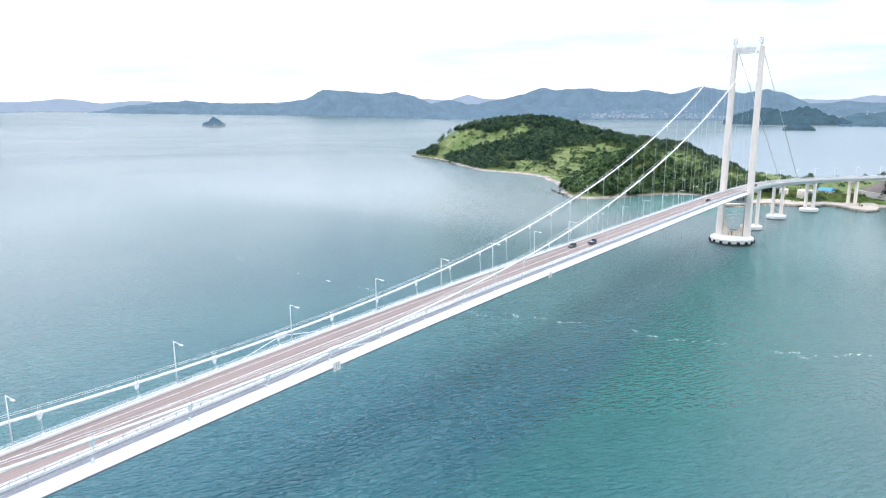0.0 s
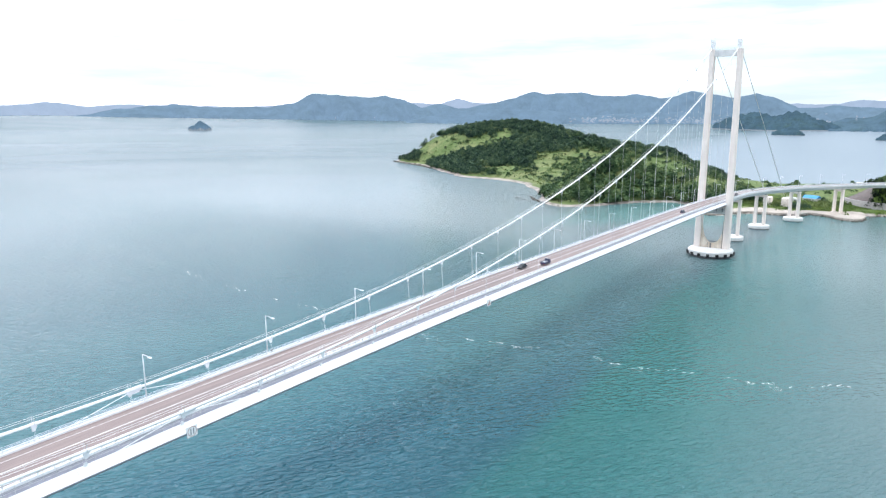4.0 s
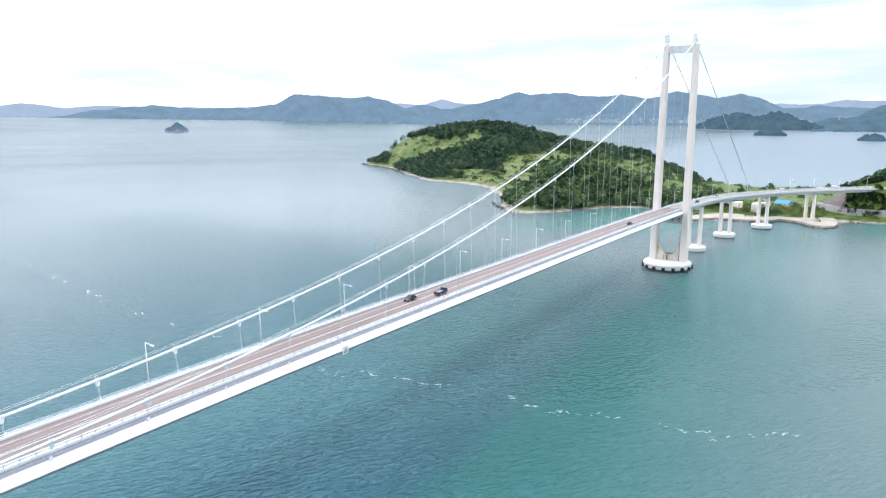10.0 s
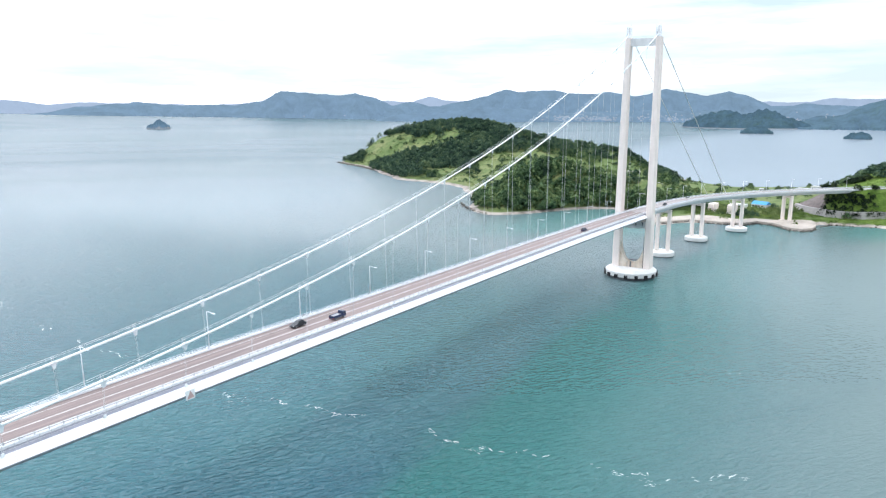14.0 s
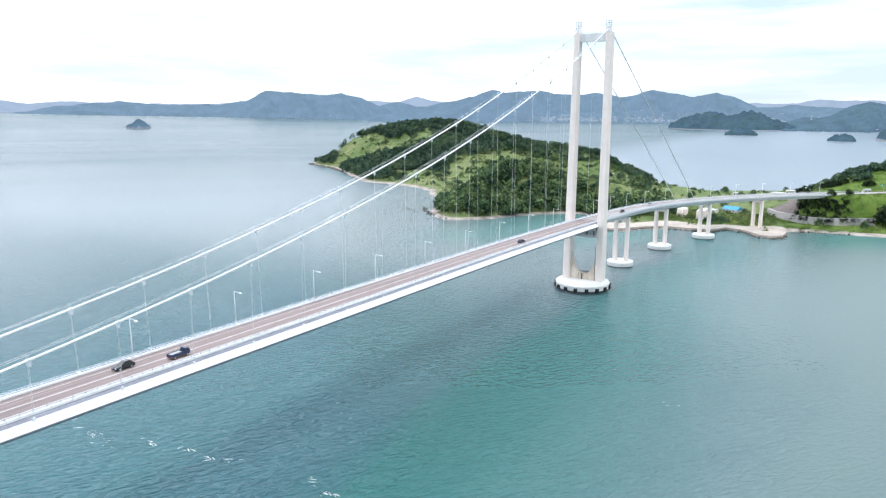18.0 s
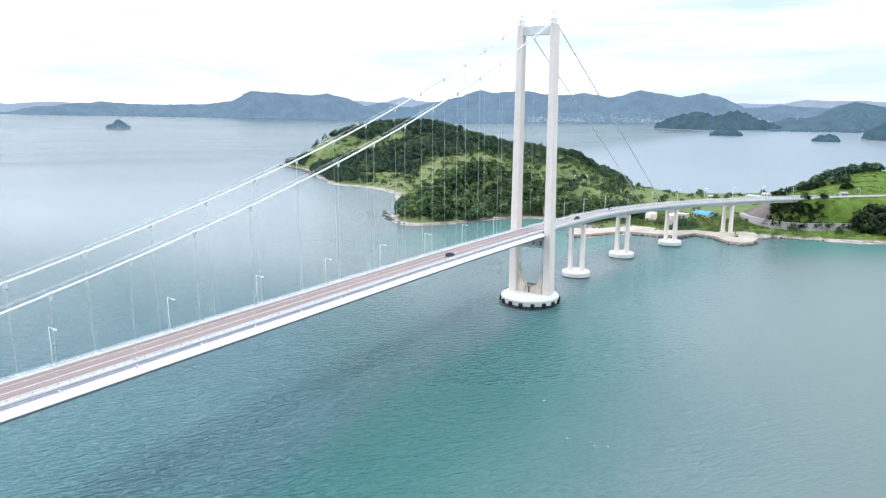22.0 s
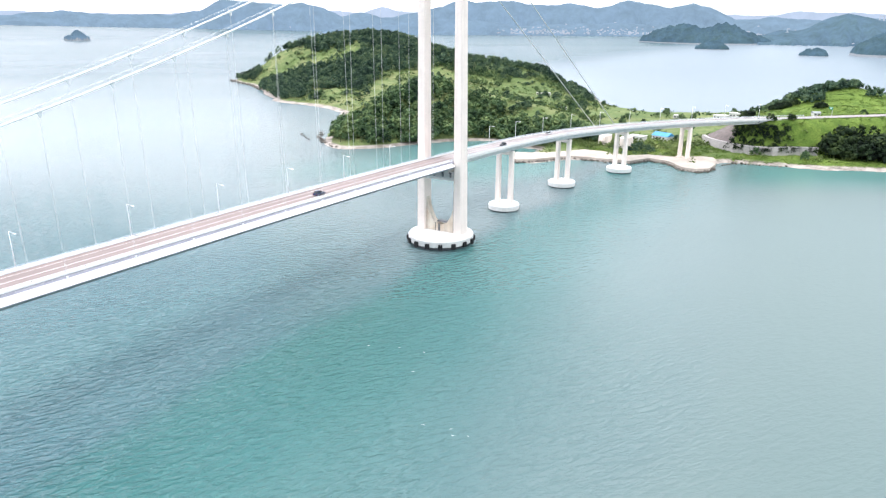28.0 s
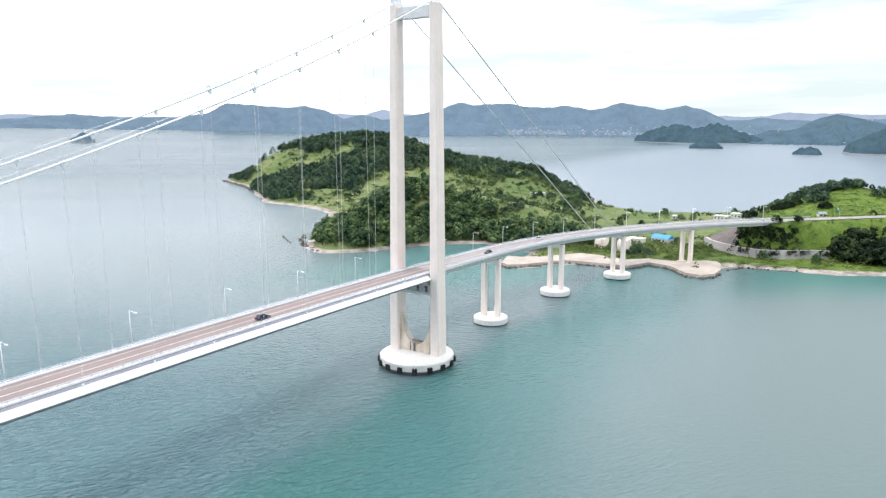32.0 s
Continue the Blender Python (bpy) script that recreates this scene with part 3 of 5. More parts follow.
PROFILE_Z = [42.0, 45.2, 46.6, 47.1, 47.0, 46.6, 45.45, 43.4, 40.95, 38.2, 35.0, 32.3, 30.0, 28.3, 27.2, 26.5, 25.5]


def road_z(s):
    t = [np.interp(s + d, PROFILE_S, PROFILE_Z) for d in (-36, -24, -12, 0, 12, 24, 36)]
    return float(sum(t) / 7)


def road_at(s, off=0.0, dz=0.0):
    """Point at station s, off metres to the sea side, dz above the road."""
    z = road_z(s) + dz
    if s <= BEND_START:
        return (C + off, s, z)
    a = (min(s, BEND_END) - BEND_START) / BEND_R
    x = C + BEND_R * (1 - math.cos(a)) + off * math.cos(a)
    y = BEND_START + BEND_R * math.sin(a) - off * math.sin(a)
    if s > BEND_END:
        x += (s - BEND_END) * math.sin(a)
        y += (s - BEND_END) * math.cos(a)
    return (x, y, z)


def road_turn(s):
    return -max(0.0, min(s, BEND_END) - BEND_START) / BEND_R


def stations(s0, s1, step):
    k = max(1, int(round((s1 - s0) / step)))
    return [s0 + (s1 - s0) * i / k for i in range(k + 1)]


def sweep(geo, s0, s1, section, step=12.0):
    """A closed cross section of (off, dz) drawn along the road."""
    return geo.loft([[road_at(s, o, d) for o, d in section] for s in stations(s0, s1, step)])


def rect(o0, o1, z0, z1):
    return [(o0, z0), (o0, z1), (o1, z1), (o1, z0)]


# ---- sea and land ----
def far_lift(a):
    """How high the far sea stands towards the eye line, by azimuth: the open strait runs on for many kilometres, the bays do not."""
    deg = (math.degrees(a) + 180) % 360 - 180
    return float(np.interp(deg, [-180, -110, -67, -60, -56, -43, -36, -30, 60, 100, 180], [60, 62, 60, 45, 37, 16.5, 5, 0, 0, 40, 60]))


def sea():
    """One sheet to the horizon; past three and a half kilometres it lifts towards the eye line, as the far sea does."""
    g = Geo()
    centre = (60.0, -200.0)
    radii = [0, 150, 300, 500, 800, 1200, 1800, 2600, 3500, 3600, 3700, 3800, 3900, 4050, 4250, 4390, 4600, 4880]
    k = 144
    g.v.append((*centre, 0))
    for r in radii[1:]:
        for i in range(k):
            a = 2 * math.pi * i / k
            z = 0.0 if r <= 3500 else far_lift(a) * min(1.0, ((r - 3500) / 550.0) ** 1.2)
            g.v.append((centre[0] + r * math.sin(a), centre[1] + r * math.cos(a), z))
    for i in range(k):
        g.f.append((0, 1 + (i + 1) % k, 1 + i))
    for q in range(len(radii) - 2):
        for i in range(k):
            a, b = 1 + q * k + i, 1 + q * k + (i + 1) % k
            g.f.append((a, b, b + k, a + k))
    ob = part("water", g, M_SEA, smooth=True)
    tagged(ob, "wide turquoise sea with small wind waves", "sea", kind="structure")


sea()

SHORE = [(-706, 538), (-615, 494), (-520, 425), (-446, 364), (-399, 357), (-355, 351), (-318, 329), (-266, 258), (-233, 200), (-219, 181), (-188, 160),
         (-166, 177), (-148, 199), (-134, 227), (-122, 240), (-102, 251), (-69, 238), (-52, 238), (-54, 204), (-50, 183), (-40, 187), (-19, 216), (-4, 218), (23, 220), (32, 238), (49, 233),
         (61, 217), (70, 215), (76, 222), (78, 248), (84, 258), (103, 261), (142, 270), (167, 281), (250, 300), (380, 330), (470, 440), (440, 600), (270, 690),
         (120, 680), (74, 627), (62, 577), (25, 528), (-28, 507), (-83, 528), (-122, 579), (-168, 690), (-260, 765), (-420, 790), (-590, 770), (-715, 690), (-742, 600)]


def shore_distance(x, y):
    """Metres inland of the shore line (negative: out at sea)."""
    p = np.stack([x, y], -1)
    best = np.full(x.shape, 1e9)
    inside = np.zeros(x.shape, bool)
    n = len(SHORE)
    for i in range(n):
        a, b = np.array(SHORE[i], float), np.array(SHORE[(i + 1) % n], float)
        ab = b - a
        t = np.clip(((p - a) @ ab) / (ab @ ab), 0, 1)
        q = a + t[..., None] * ab
        best = np.minimum(best, np.hypot(p[..., 0] - q[..., 0], p[..., 1] - q[..., 1]))
        cross = ((a[1] > y) != (b[1] > y)) & (x < (b[0] - a[0]) * (y - a[1]) / (b[1] - a[1] + 1e-9) + a[0])
        inside ^= cross
    return np.where(inside, best, -best)


HILLS = [(-540, 655, 53, 115, 70, 0.0), (-430, 610, 24, 90, 75, 0.2), (-660, 610, 14, 60, 50, 0.0), (-245, 612, 25, 105, 62, 0.2), (-195, 262, 27, 52, 66, -0.5), (-300, 480, 12, 110, 90, 0.0),
         (-100, 298, 15, 52, 40, 0.0), (140, 512, 27, 38, 48, 0.0), (205, 500, 6, 46, 60, 0.0), (300, 480, 12, 90, 80, 0.0), (150, 402, 11, 60, 38, 0.4), (72, 438, 6, 36, 36, 0.0)]


def smooth(t):
    t = np.clip(t, 0, 1)
    return t * t * (3 - 2 * t)


def wave_noise(x, y):
    """Gentle unevenness out of a few crossed waves."""
    out = np.zeros_like(x)
    rng = np.random.RandomState(4)
    for k in range(14):
        w = 0.012 * 1.28 ** k
        a, ph = rng.uniform(0, 2 * math.pi), rng.uniform(0, 2 * math.pi)
        out += np.sin(w * (x * math.cos(a) + y * math.sin(a)) + ph) / (1 + 0.45 * k)
    return out


ROAD_LINE = [(s, *road_at(s)) for s in range(280, 610, 6)]


def land_z(x, y):
    x, y = np.asarray(x, float), np.asarray(y, float)
    d = shore_distance(x, y) + 2.2 * wave_noise(x * 3.0, y * 3.0)
    h = np.zeros_like(x)
    for cx, cy, amp, sx, sy, turn in HILLS:
        ca, sa = math.cos(turn), math.sin(turn)
        u, v = (x - cx) * ca + (y - cy) * sa, -(x - cx) * sa + (y - cy) * ca
        h += amp * np.exp(-0.5 * ((u / sx) ** 2 + (v / sy) ** 2))
    lift = smooth((d - 4) / 75.0)
    z = np.where(d < 0, d * 0.12, 0) + 1.3 * smooth(d / 7.0) + 1.5 * smooth((d - 7) / 9.0) + (h + 1.2 * wave_noise(x, y) + 1.0) * lift
    # the road's cutting and bank through the hill
    near = np.full(x.shape, 1e9)
    rz = np.zeros_like(x)
    for s, rx, ry, rzz in ROAD_LINE:
        q = np.hypot(x - rx, y - ry)
        take = q < near
        near, rz = np.where(take, q, near), np.where(take, rzz, rz)
    on_road = (1 - smooth((near - 7) / 26.0)) * smooth((x - 74) / 9.0) * smooth((y - 1.0 - np.interp(x, [70, 81, 95, 108, 121, 136, 170, 400], [297, 288.5, 284, 287.5, 297, 303, 312, 330])) / 12.0)
    z = z * (1 - on_road) + (rz - 0.35) * on_road
    return z, d


def land():
    xs, ys = np.arange(-790, 500, 4.5), np.arange(140, 820, 4.5)
    X, Y = np.meshgrid(xs, ys, indexing="xy")
    Z, D = land_z(X, Y)
    keep = D > -22
    idx = np.full(X.shape, -1)
    idx[keep] = np.arange(keep.sum())
    v = np.stack([X[keep], Y[keep], Z[keep]], -1)
    a, b, c, d = idx[:-1, :-1], idx[:-1, 1:], idx[1:, 1:], idx[1:, :-1]
    ok = (a >= 0) & (b >= 0) & (c >= 0) & (d >= 0)
    f = np.stack([a[ok], b[ok], c[ok], d[ok]], -1)
    me = bpy.data.meshes.new("ground")
    me.from_pydata(v.tolist(), [], f.tolist())
    me.materials.append(M_GROUND)
    me.polygons.foreach_set("use_smooth", [True] * len(me.polygons))
    ob = new("ground", me)
    tagged(ob, "hilly green island with fields and a pale beach", "island", kind="structure")


land()


def height(x, y):
    z, d = land_z(np.array([x]), np.array([y]))
    return float(z[0])


# ---- far hills and islets ----
def ridge(name, label, mat, dist, foot, profile, depth, rough, seed, step=0.09):
    """A chain of hills round the eye: profile is (azimuth, elevation) of its crest as seen from the strait."""
    eye = (110.0, -420.0, 101.0)
    az = np.arange(profile[0][0], profile[-1][0] + 1e-6, step)
    el = np.interp(az, [p[0] for p in profile], [p[1] for p in profile])
    rng = np.random.RandomState(seed)
    wob = np.zeros_like(az)
    for k in range(9):
        w = 2.2 * 1.6 ** k
        wob += np.sin(w * az * 0.55 + rng.uniform(0, 6.3)) / (1.6 ** k)
    el = el + rough * wob
    rows = []
    for share, dd in ((0.0, -1.0), (0.08, -0.93), (0.17, -0.84), (0.27, -0.75), (0.38, -0.65), (0.50, -0.54), (0.62, -0.43), (0.74, -0.32), (0.85, -0.20), (0.94, -0.09), (1.0, 0.0), (0.6, 0.3)):
        ring = []
        for a, e in zip(az, el):
            spur = noise.noise(Vector((a * 0.9, 0.0, seed))) + 0.5 * noise.noise(Vector((a * 2.3, share, seed)))
            gully = noise.noise(Vector((a * 3.2 + 1.5 * share, 1.0, seed + 3.0)))
            r = dist + depth * dd * (1 + (0.45 * spur + 0.22 * gully if share < 1 else 0))
            top = eye[2] + dist * math.tan(radians(e))
            low = foot if foot is not None else far_lift(radians(a))
            bend = 0.22 * noise.noise(Vector((a * 1.7, share * 2.5, seed + 7.0))) + 0.10 * noise.noise(Vector((a * 6.0, share * 6, seed)))
            z = low + max(0.5, top - low) * (share + (bend * (1 - share) * 2.2 * share if 0 < share < 1 else 0))
            ring.append((eye[0] + r * math.sin(radians(a)), eye[1] + r * math.cos(radians(a)), z if share > 0 else low - 30))
        rows.append(ring)
    g = Geo().loft(rows, closed=False)
    ob = part(name, g, mat, smooth=True)
    return tagged(ob, label, "hills", kind="structure")


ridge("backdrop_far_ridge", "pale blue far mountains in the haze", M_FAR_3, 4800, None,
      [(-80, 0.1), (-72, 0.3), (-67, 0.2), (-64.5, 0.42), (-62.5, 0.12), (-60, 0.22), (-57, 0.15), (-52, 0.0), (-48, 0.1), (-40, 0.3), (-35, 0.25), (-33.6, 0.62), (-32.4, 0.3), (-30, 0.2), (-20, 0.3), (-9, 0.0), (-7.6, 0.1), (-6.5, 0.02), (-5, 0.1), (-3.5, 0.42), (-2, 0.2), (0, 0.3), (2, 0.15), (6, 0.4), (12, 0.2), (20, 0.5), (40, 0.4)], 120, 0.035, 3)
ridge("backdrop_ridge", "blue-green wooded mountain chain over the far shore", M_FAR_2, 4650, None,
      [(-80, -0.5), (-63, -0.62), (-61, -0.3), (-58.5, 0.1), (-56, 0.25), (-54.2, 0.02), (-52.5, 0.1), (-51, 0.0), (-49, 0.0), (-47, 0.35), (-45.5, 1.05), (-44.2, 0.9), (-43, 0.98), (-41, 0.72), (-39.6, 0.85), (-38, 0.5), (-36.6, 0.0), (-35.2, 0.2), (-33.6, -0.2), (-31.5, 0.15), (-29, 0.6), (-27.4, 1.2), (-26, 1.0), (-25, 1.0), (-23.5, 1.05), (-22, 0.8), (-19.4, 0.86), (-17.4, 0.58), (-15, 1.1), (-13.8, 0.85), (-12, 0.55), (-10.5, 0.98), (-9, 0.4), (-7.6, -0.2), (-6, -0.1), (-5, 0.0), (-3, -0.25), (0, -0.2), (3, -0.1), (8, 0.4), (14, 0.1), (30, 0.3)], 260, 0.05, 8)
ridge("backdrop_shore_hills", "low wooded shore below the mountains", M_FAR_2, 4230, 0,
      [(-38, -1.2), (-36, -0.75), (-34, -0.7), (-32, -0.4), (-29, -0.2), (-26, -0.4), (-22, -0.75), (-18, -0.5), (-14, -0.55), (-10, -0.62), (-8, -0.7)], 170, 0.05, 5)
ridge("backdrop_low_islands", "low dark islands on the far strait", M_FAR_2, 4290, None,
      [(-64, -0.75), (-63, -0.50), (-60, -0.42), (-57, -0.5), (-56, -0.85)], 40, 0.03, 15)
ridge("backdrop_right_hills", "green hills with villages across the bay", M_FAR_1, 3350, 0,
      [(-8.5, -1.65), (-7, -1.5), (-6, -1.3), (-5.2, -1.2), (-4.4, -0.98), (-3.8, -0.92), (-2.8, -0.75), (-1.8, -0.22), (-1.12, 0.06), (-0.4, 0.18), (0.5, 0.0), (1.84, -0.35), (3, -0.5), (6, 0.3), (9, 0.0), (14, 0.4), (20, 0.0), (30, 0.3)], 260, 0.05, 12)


def islet(name, x, y, wide, deep, tall, label, seed, mat, lumps=5, humps=None, rocky=1):
    """A steep little island: lumpy dome on a rocky rim."""
    rng = random.Random(seed)
    g = Geo()
    k, rings = 150, []
    hs = [(rng.uniform(-0.6, 0.6), rng.uniform(-0.4, 0.4), rng.uniform(0.5, 1.0)) for _ in range(lumps)] if humps is None else humps
    n = 30
    for q in range(n):
        r = 1.0 if q == 0 else 0.985 if q == 1 else 1 - (q - 0.8) / (n - 1.2)
        ring = []
        for i in range(k):
            a = 2 * math.pi * i / k
            wob = 1 + 0.10 * math.sin(3 * a + seed) + 0.06 * math.sin(7 * a + 2 * seed) + 0.02 * math.sin(19 * a)
            u, v = r * math.cos(a) * wob, r * math.sin(a) * wob
            t = max(0.0, 1 - r * r)
            z = tall * (0.03 * min(1, q / 1.0) + 0.97 * t ** 0.42 * (0.45 + 0.55 * max(h * math.exp(-((u - p) ** 2 + (v - w) ** 2) / 0.12) for p, w, h in (hs + [(0, 0, 0.6)] if humps is None else hs))))
            if q == 1:
                z = 0.05 * tall
            crown = noise.noise(Vector((u * wide * 0.03, v * deep * 0.03, seed))) * min(9.0, 0.16 * tall) + abs(noise.noise(Vector((u * wide * 0.055, v * deep * 0.055, seed + 5)))) * min(9.0, 0.18 * tall) + rng.uniform(-0.5, 0.5) * min(3.0, 0.06 * tall)
            ring.append((x + u * wide / 2, y + v * deep / 2, (z + (crown if q > 1 else 0)) if q else -3.0))
        rings.append(ring)
    g.loft(rings)
    ob = part(name, g, mat)
    ob.data.materials.append(M_FAR_ROCK)
    for i, p_ in enumerate(ob.data.polygons[:k * rocky]):
        if i < k or rng.random() < 0.75:
            p_.material_index = 1
    tagged(ob, label, "islet", kind="structure")


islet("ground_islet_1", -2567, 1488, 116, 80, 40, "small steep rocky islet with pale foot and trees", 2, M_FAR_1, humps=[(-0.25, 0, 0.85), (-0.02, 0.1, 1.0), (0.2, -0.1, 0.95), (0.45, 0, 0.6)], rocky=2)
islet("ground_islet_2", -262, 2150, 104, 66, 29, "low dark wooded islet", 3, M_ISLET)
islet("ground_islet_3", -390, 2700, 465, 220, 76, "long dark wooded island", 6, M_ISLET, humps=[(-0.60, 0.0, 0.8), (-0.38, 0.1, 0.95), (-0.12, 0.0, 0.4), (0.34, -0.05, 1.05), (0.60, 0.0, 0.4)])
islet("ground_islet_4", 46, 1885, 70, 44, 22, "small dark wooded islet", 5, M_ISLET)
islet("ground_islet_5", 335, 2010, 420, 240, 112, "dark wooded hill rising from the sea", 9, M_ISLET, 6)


# ---- the tower ----
def tower():
    root = empty("bridge_tower", "tall pale concrete portal tower standing in the sea", "bridge tower", at=(C + 0.4, -0.8, 0))
    levels = [4.2, 12, 25, 60, 100, 138.2]
    def leg_ring(side, z):
        k = (z - 4.2) / 134.0
        inner, outer = 7.4 - 0.3 * k, 11.6 - 1.4 * k ** 0.9
        d = (6.3 - 1.1 * k) / 2
        c = 0.45
        x0, x1 = inner, outer
        pts = [(x0 + c, -d), (x1 - c, -d), (x1, -d + c), (x1, d - c), (x1 - c, d), (x0 + c, d), (x0, d - c), (x0, -d + c)]
        pts = [(side * x, y, z) for x, y in pts]
        return pts if side > 0 else pts[::-1]
    for side in (1, -1):
        leg = part("tower_leg", Geo().loft([leg_ring(side, z) for z in levels]), M_CONCRETE, root)
        # joints between the lifts of concrete
        for z in np.arange(10, 137, 4.2):
            a = leg_ring(side, z)
            g = Geo().loft([[(p[0] + (0.02 if abs(p[0]) > 9.3 else -0.02) * side, p[1] * 1.008, p[2] + dz) for p in a] for dz in (-0.05, 0.05)], caps=False)
            part("lift_joint", g, M_CONCRETE, leg)
    # top beam
    g = Geo()
    g.box((0, 0, 135.6), (15.9, 3.6, 4.0))
    beam = part("top_beam", g, M_CONCRETE_EDGE, root)
    g = Geo()
    for x in np.arange(-7.2, 7.3, 1.6):
        for y in (-1.7, 1.7):
            g.box((x, y, 138.2), (0.07, 0.07, 1.2))
    for y in (-1.7, 1.7):
        for z in (138.2, 138.8):
            g.box((0, y, z), (14.6, 0.05, 0.05))
    part("guard_rail", g, M_GALV, beam)
    # cross beam that carries the deck
    g = Geo()
    g.box((0, 0, 31.6), (15.9, 4.6, 4.0))
    part("deck_beam", g, M_CONCRETE_EDGE, root, "grey beam under the deck")
    for x in (-6.2, -2.4, 1.8, 5.8):
        part("bracket", Geo().box((x, -2.7, 32.4), (0.5, 1.0, 2.2)).box((x, -3.1, 33.3), (1.2, 0.5, 0.5)), M_DARK_STEEL, root)
    g = Geo()
    for y in (-3.3,):
        g.box((0, y, 31.2), (14.6, 0.9, 0.12))
        for z in (31.8, 32.3):
            g.box((0, y - 0.42, z), (14.6, 0.06, 0.06))
        for x in np.arange(-7.2, 7.3, 1.6):
            g.box((x, y - 0.42, 31.75), (0.06, 0.06, 1.1))
    part("inspection_walkway", g, M_GALV, root)
    for x in (-5.4, 5.4):
        for y in (-2.9, 2.9):
            part("bearing", Geo().box((x, y * 0.7, 34.2), (2.0, 1.4, 1.6)), M_CONCRETE, root)
    # U-shaped wall between the feet of the legs
    g = Geo()
    n = 28
    top, bot = [], []
    for i in range(n + 1):
        x = -8.2 + 16.4 * i / n
        u = min(1.0, abs(x) / 7.9)
        z = 8.8 + 19.0 * (1 - math.sqrt(max(0.0, 1 - u ** 2.3)))
        top.append((x, z))
        bot.append((x, 4.0))
    rings = [[(x, -1.6, zb), (x, -1.6, zt), (x, 1.6, zt), (x, 1.6, zb)] for (x, zt), (_, zb) in zip(top, bot)]
    g.loft(rings)
    part("foot_wall", g, M_CONCRETE_STAINED, root, "curved wall streaked with brown stains")
    g = Geo()
    g.box((-0.6, -1.72, 7.2), (0.8, 0.3, 3.6)).box((-2.6, -1.68, 7.4), (0.25, 0.2, 4.0)).box((6.9, -1.8, 15.0), (0.3, 0.3, 20.0)).box((0.6, 0, 10.1), (5.0, 2.4, 0.5))
    part("inspection_ladder", g, M_DARK_STEEL, root)
    # pile cap that hangs just above the tide, with rubber fenders round it
    k = 64
    cx = -0.6
    def ring(r, z):
        return [(cx + r * math.cos(2 * math.pi * i / k), r * math.sin(2 * math.pi * i / k), z) for i in range(k)]
    base = part("pile_cap", Geo().loft([ring(13.6, 1.6), ring(14.8, 1.7), ring(14.9, 4.2), ring(14.6, 4.6), ring(13.1, 5.4), ring(12.4, 5.7)]), M_BASE, root, "round white-painted base")
    # dark body added for the shade in the gap under the cap
    part("shade_core", Geo().loft([ring(13.0, -3), ring(13.0, 1.65)]), M_DARK_STEEL, base, "dark core standing in for shade under the base")
    me = Geo()
    me.box((-0.52, 0, 0), (0.78, 0.95, 2.2)).box((0.52, 0, 0), (0.78, 0.95, 2.2)).box((0, 0.1, 0.1), (1.95, 0.6, 0.8))
    fm = me.mesh("fender", M_RUBBER)
    for i in range(16):
        a = 2 * math.pi * (i + 0.3) / 16
        ob = part("fender", fm, M_RUBBER, base)
        ob.matrix_basis = pose(cx + 15.25 * math.cos(a), 15.25 * math.sin(a), 2.2, 0, 0, math.degrees(a) - 90)
    # saddle housings
    for side in (1, -1):
        x = side * 8.3 - 0.4
        g = Geo()
        g.box((x, 0, 139.0), (2.0, 4.6, 1.7)).box((x, 0, 140.4), (1.5, 3.4, 1.4), 0, 0.8)
        sad = part("cable_saddle", g, M_WHITE, root)
        g = Geo()
        for dx in (-0.8, 0.8):
            for dy in (-1.8, 1.8):
                g.box((x + dx, dy, 141.5), (0.26, 0.26, 5.4))
        for z in (140.6, 141.8, 142.9, 143.8):
            g.box((x, -1.8, z), (1.7, 0.18, 0.18)).box((x, 1.8, z), (1.7, 0.18, 0.18)).box((x - 0.8, 0, z), (0.18, 3.7, 0.18)).box((x + 0.8, 0, z), (0.18, 3.7, 0.18))
        part("cage_rail", g, M_CONCRETE_EDGE, sad)
        g = Geo().tube([(x + 0.5, 1.2, 140), (x + 0.5, 1.2, 145.4)], 0.06, 6)
        g.box((x + 0.5, 1.2, 145.5), (0.3, 0.3, 0.4))
        part("warning_lamp", g, M_SIGN_WHITE, sad)


tower()
SPAN_END = -640.0


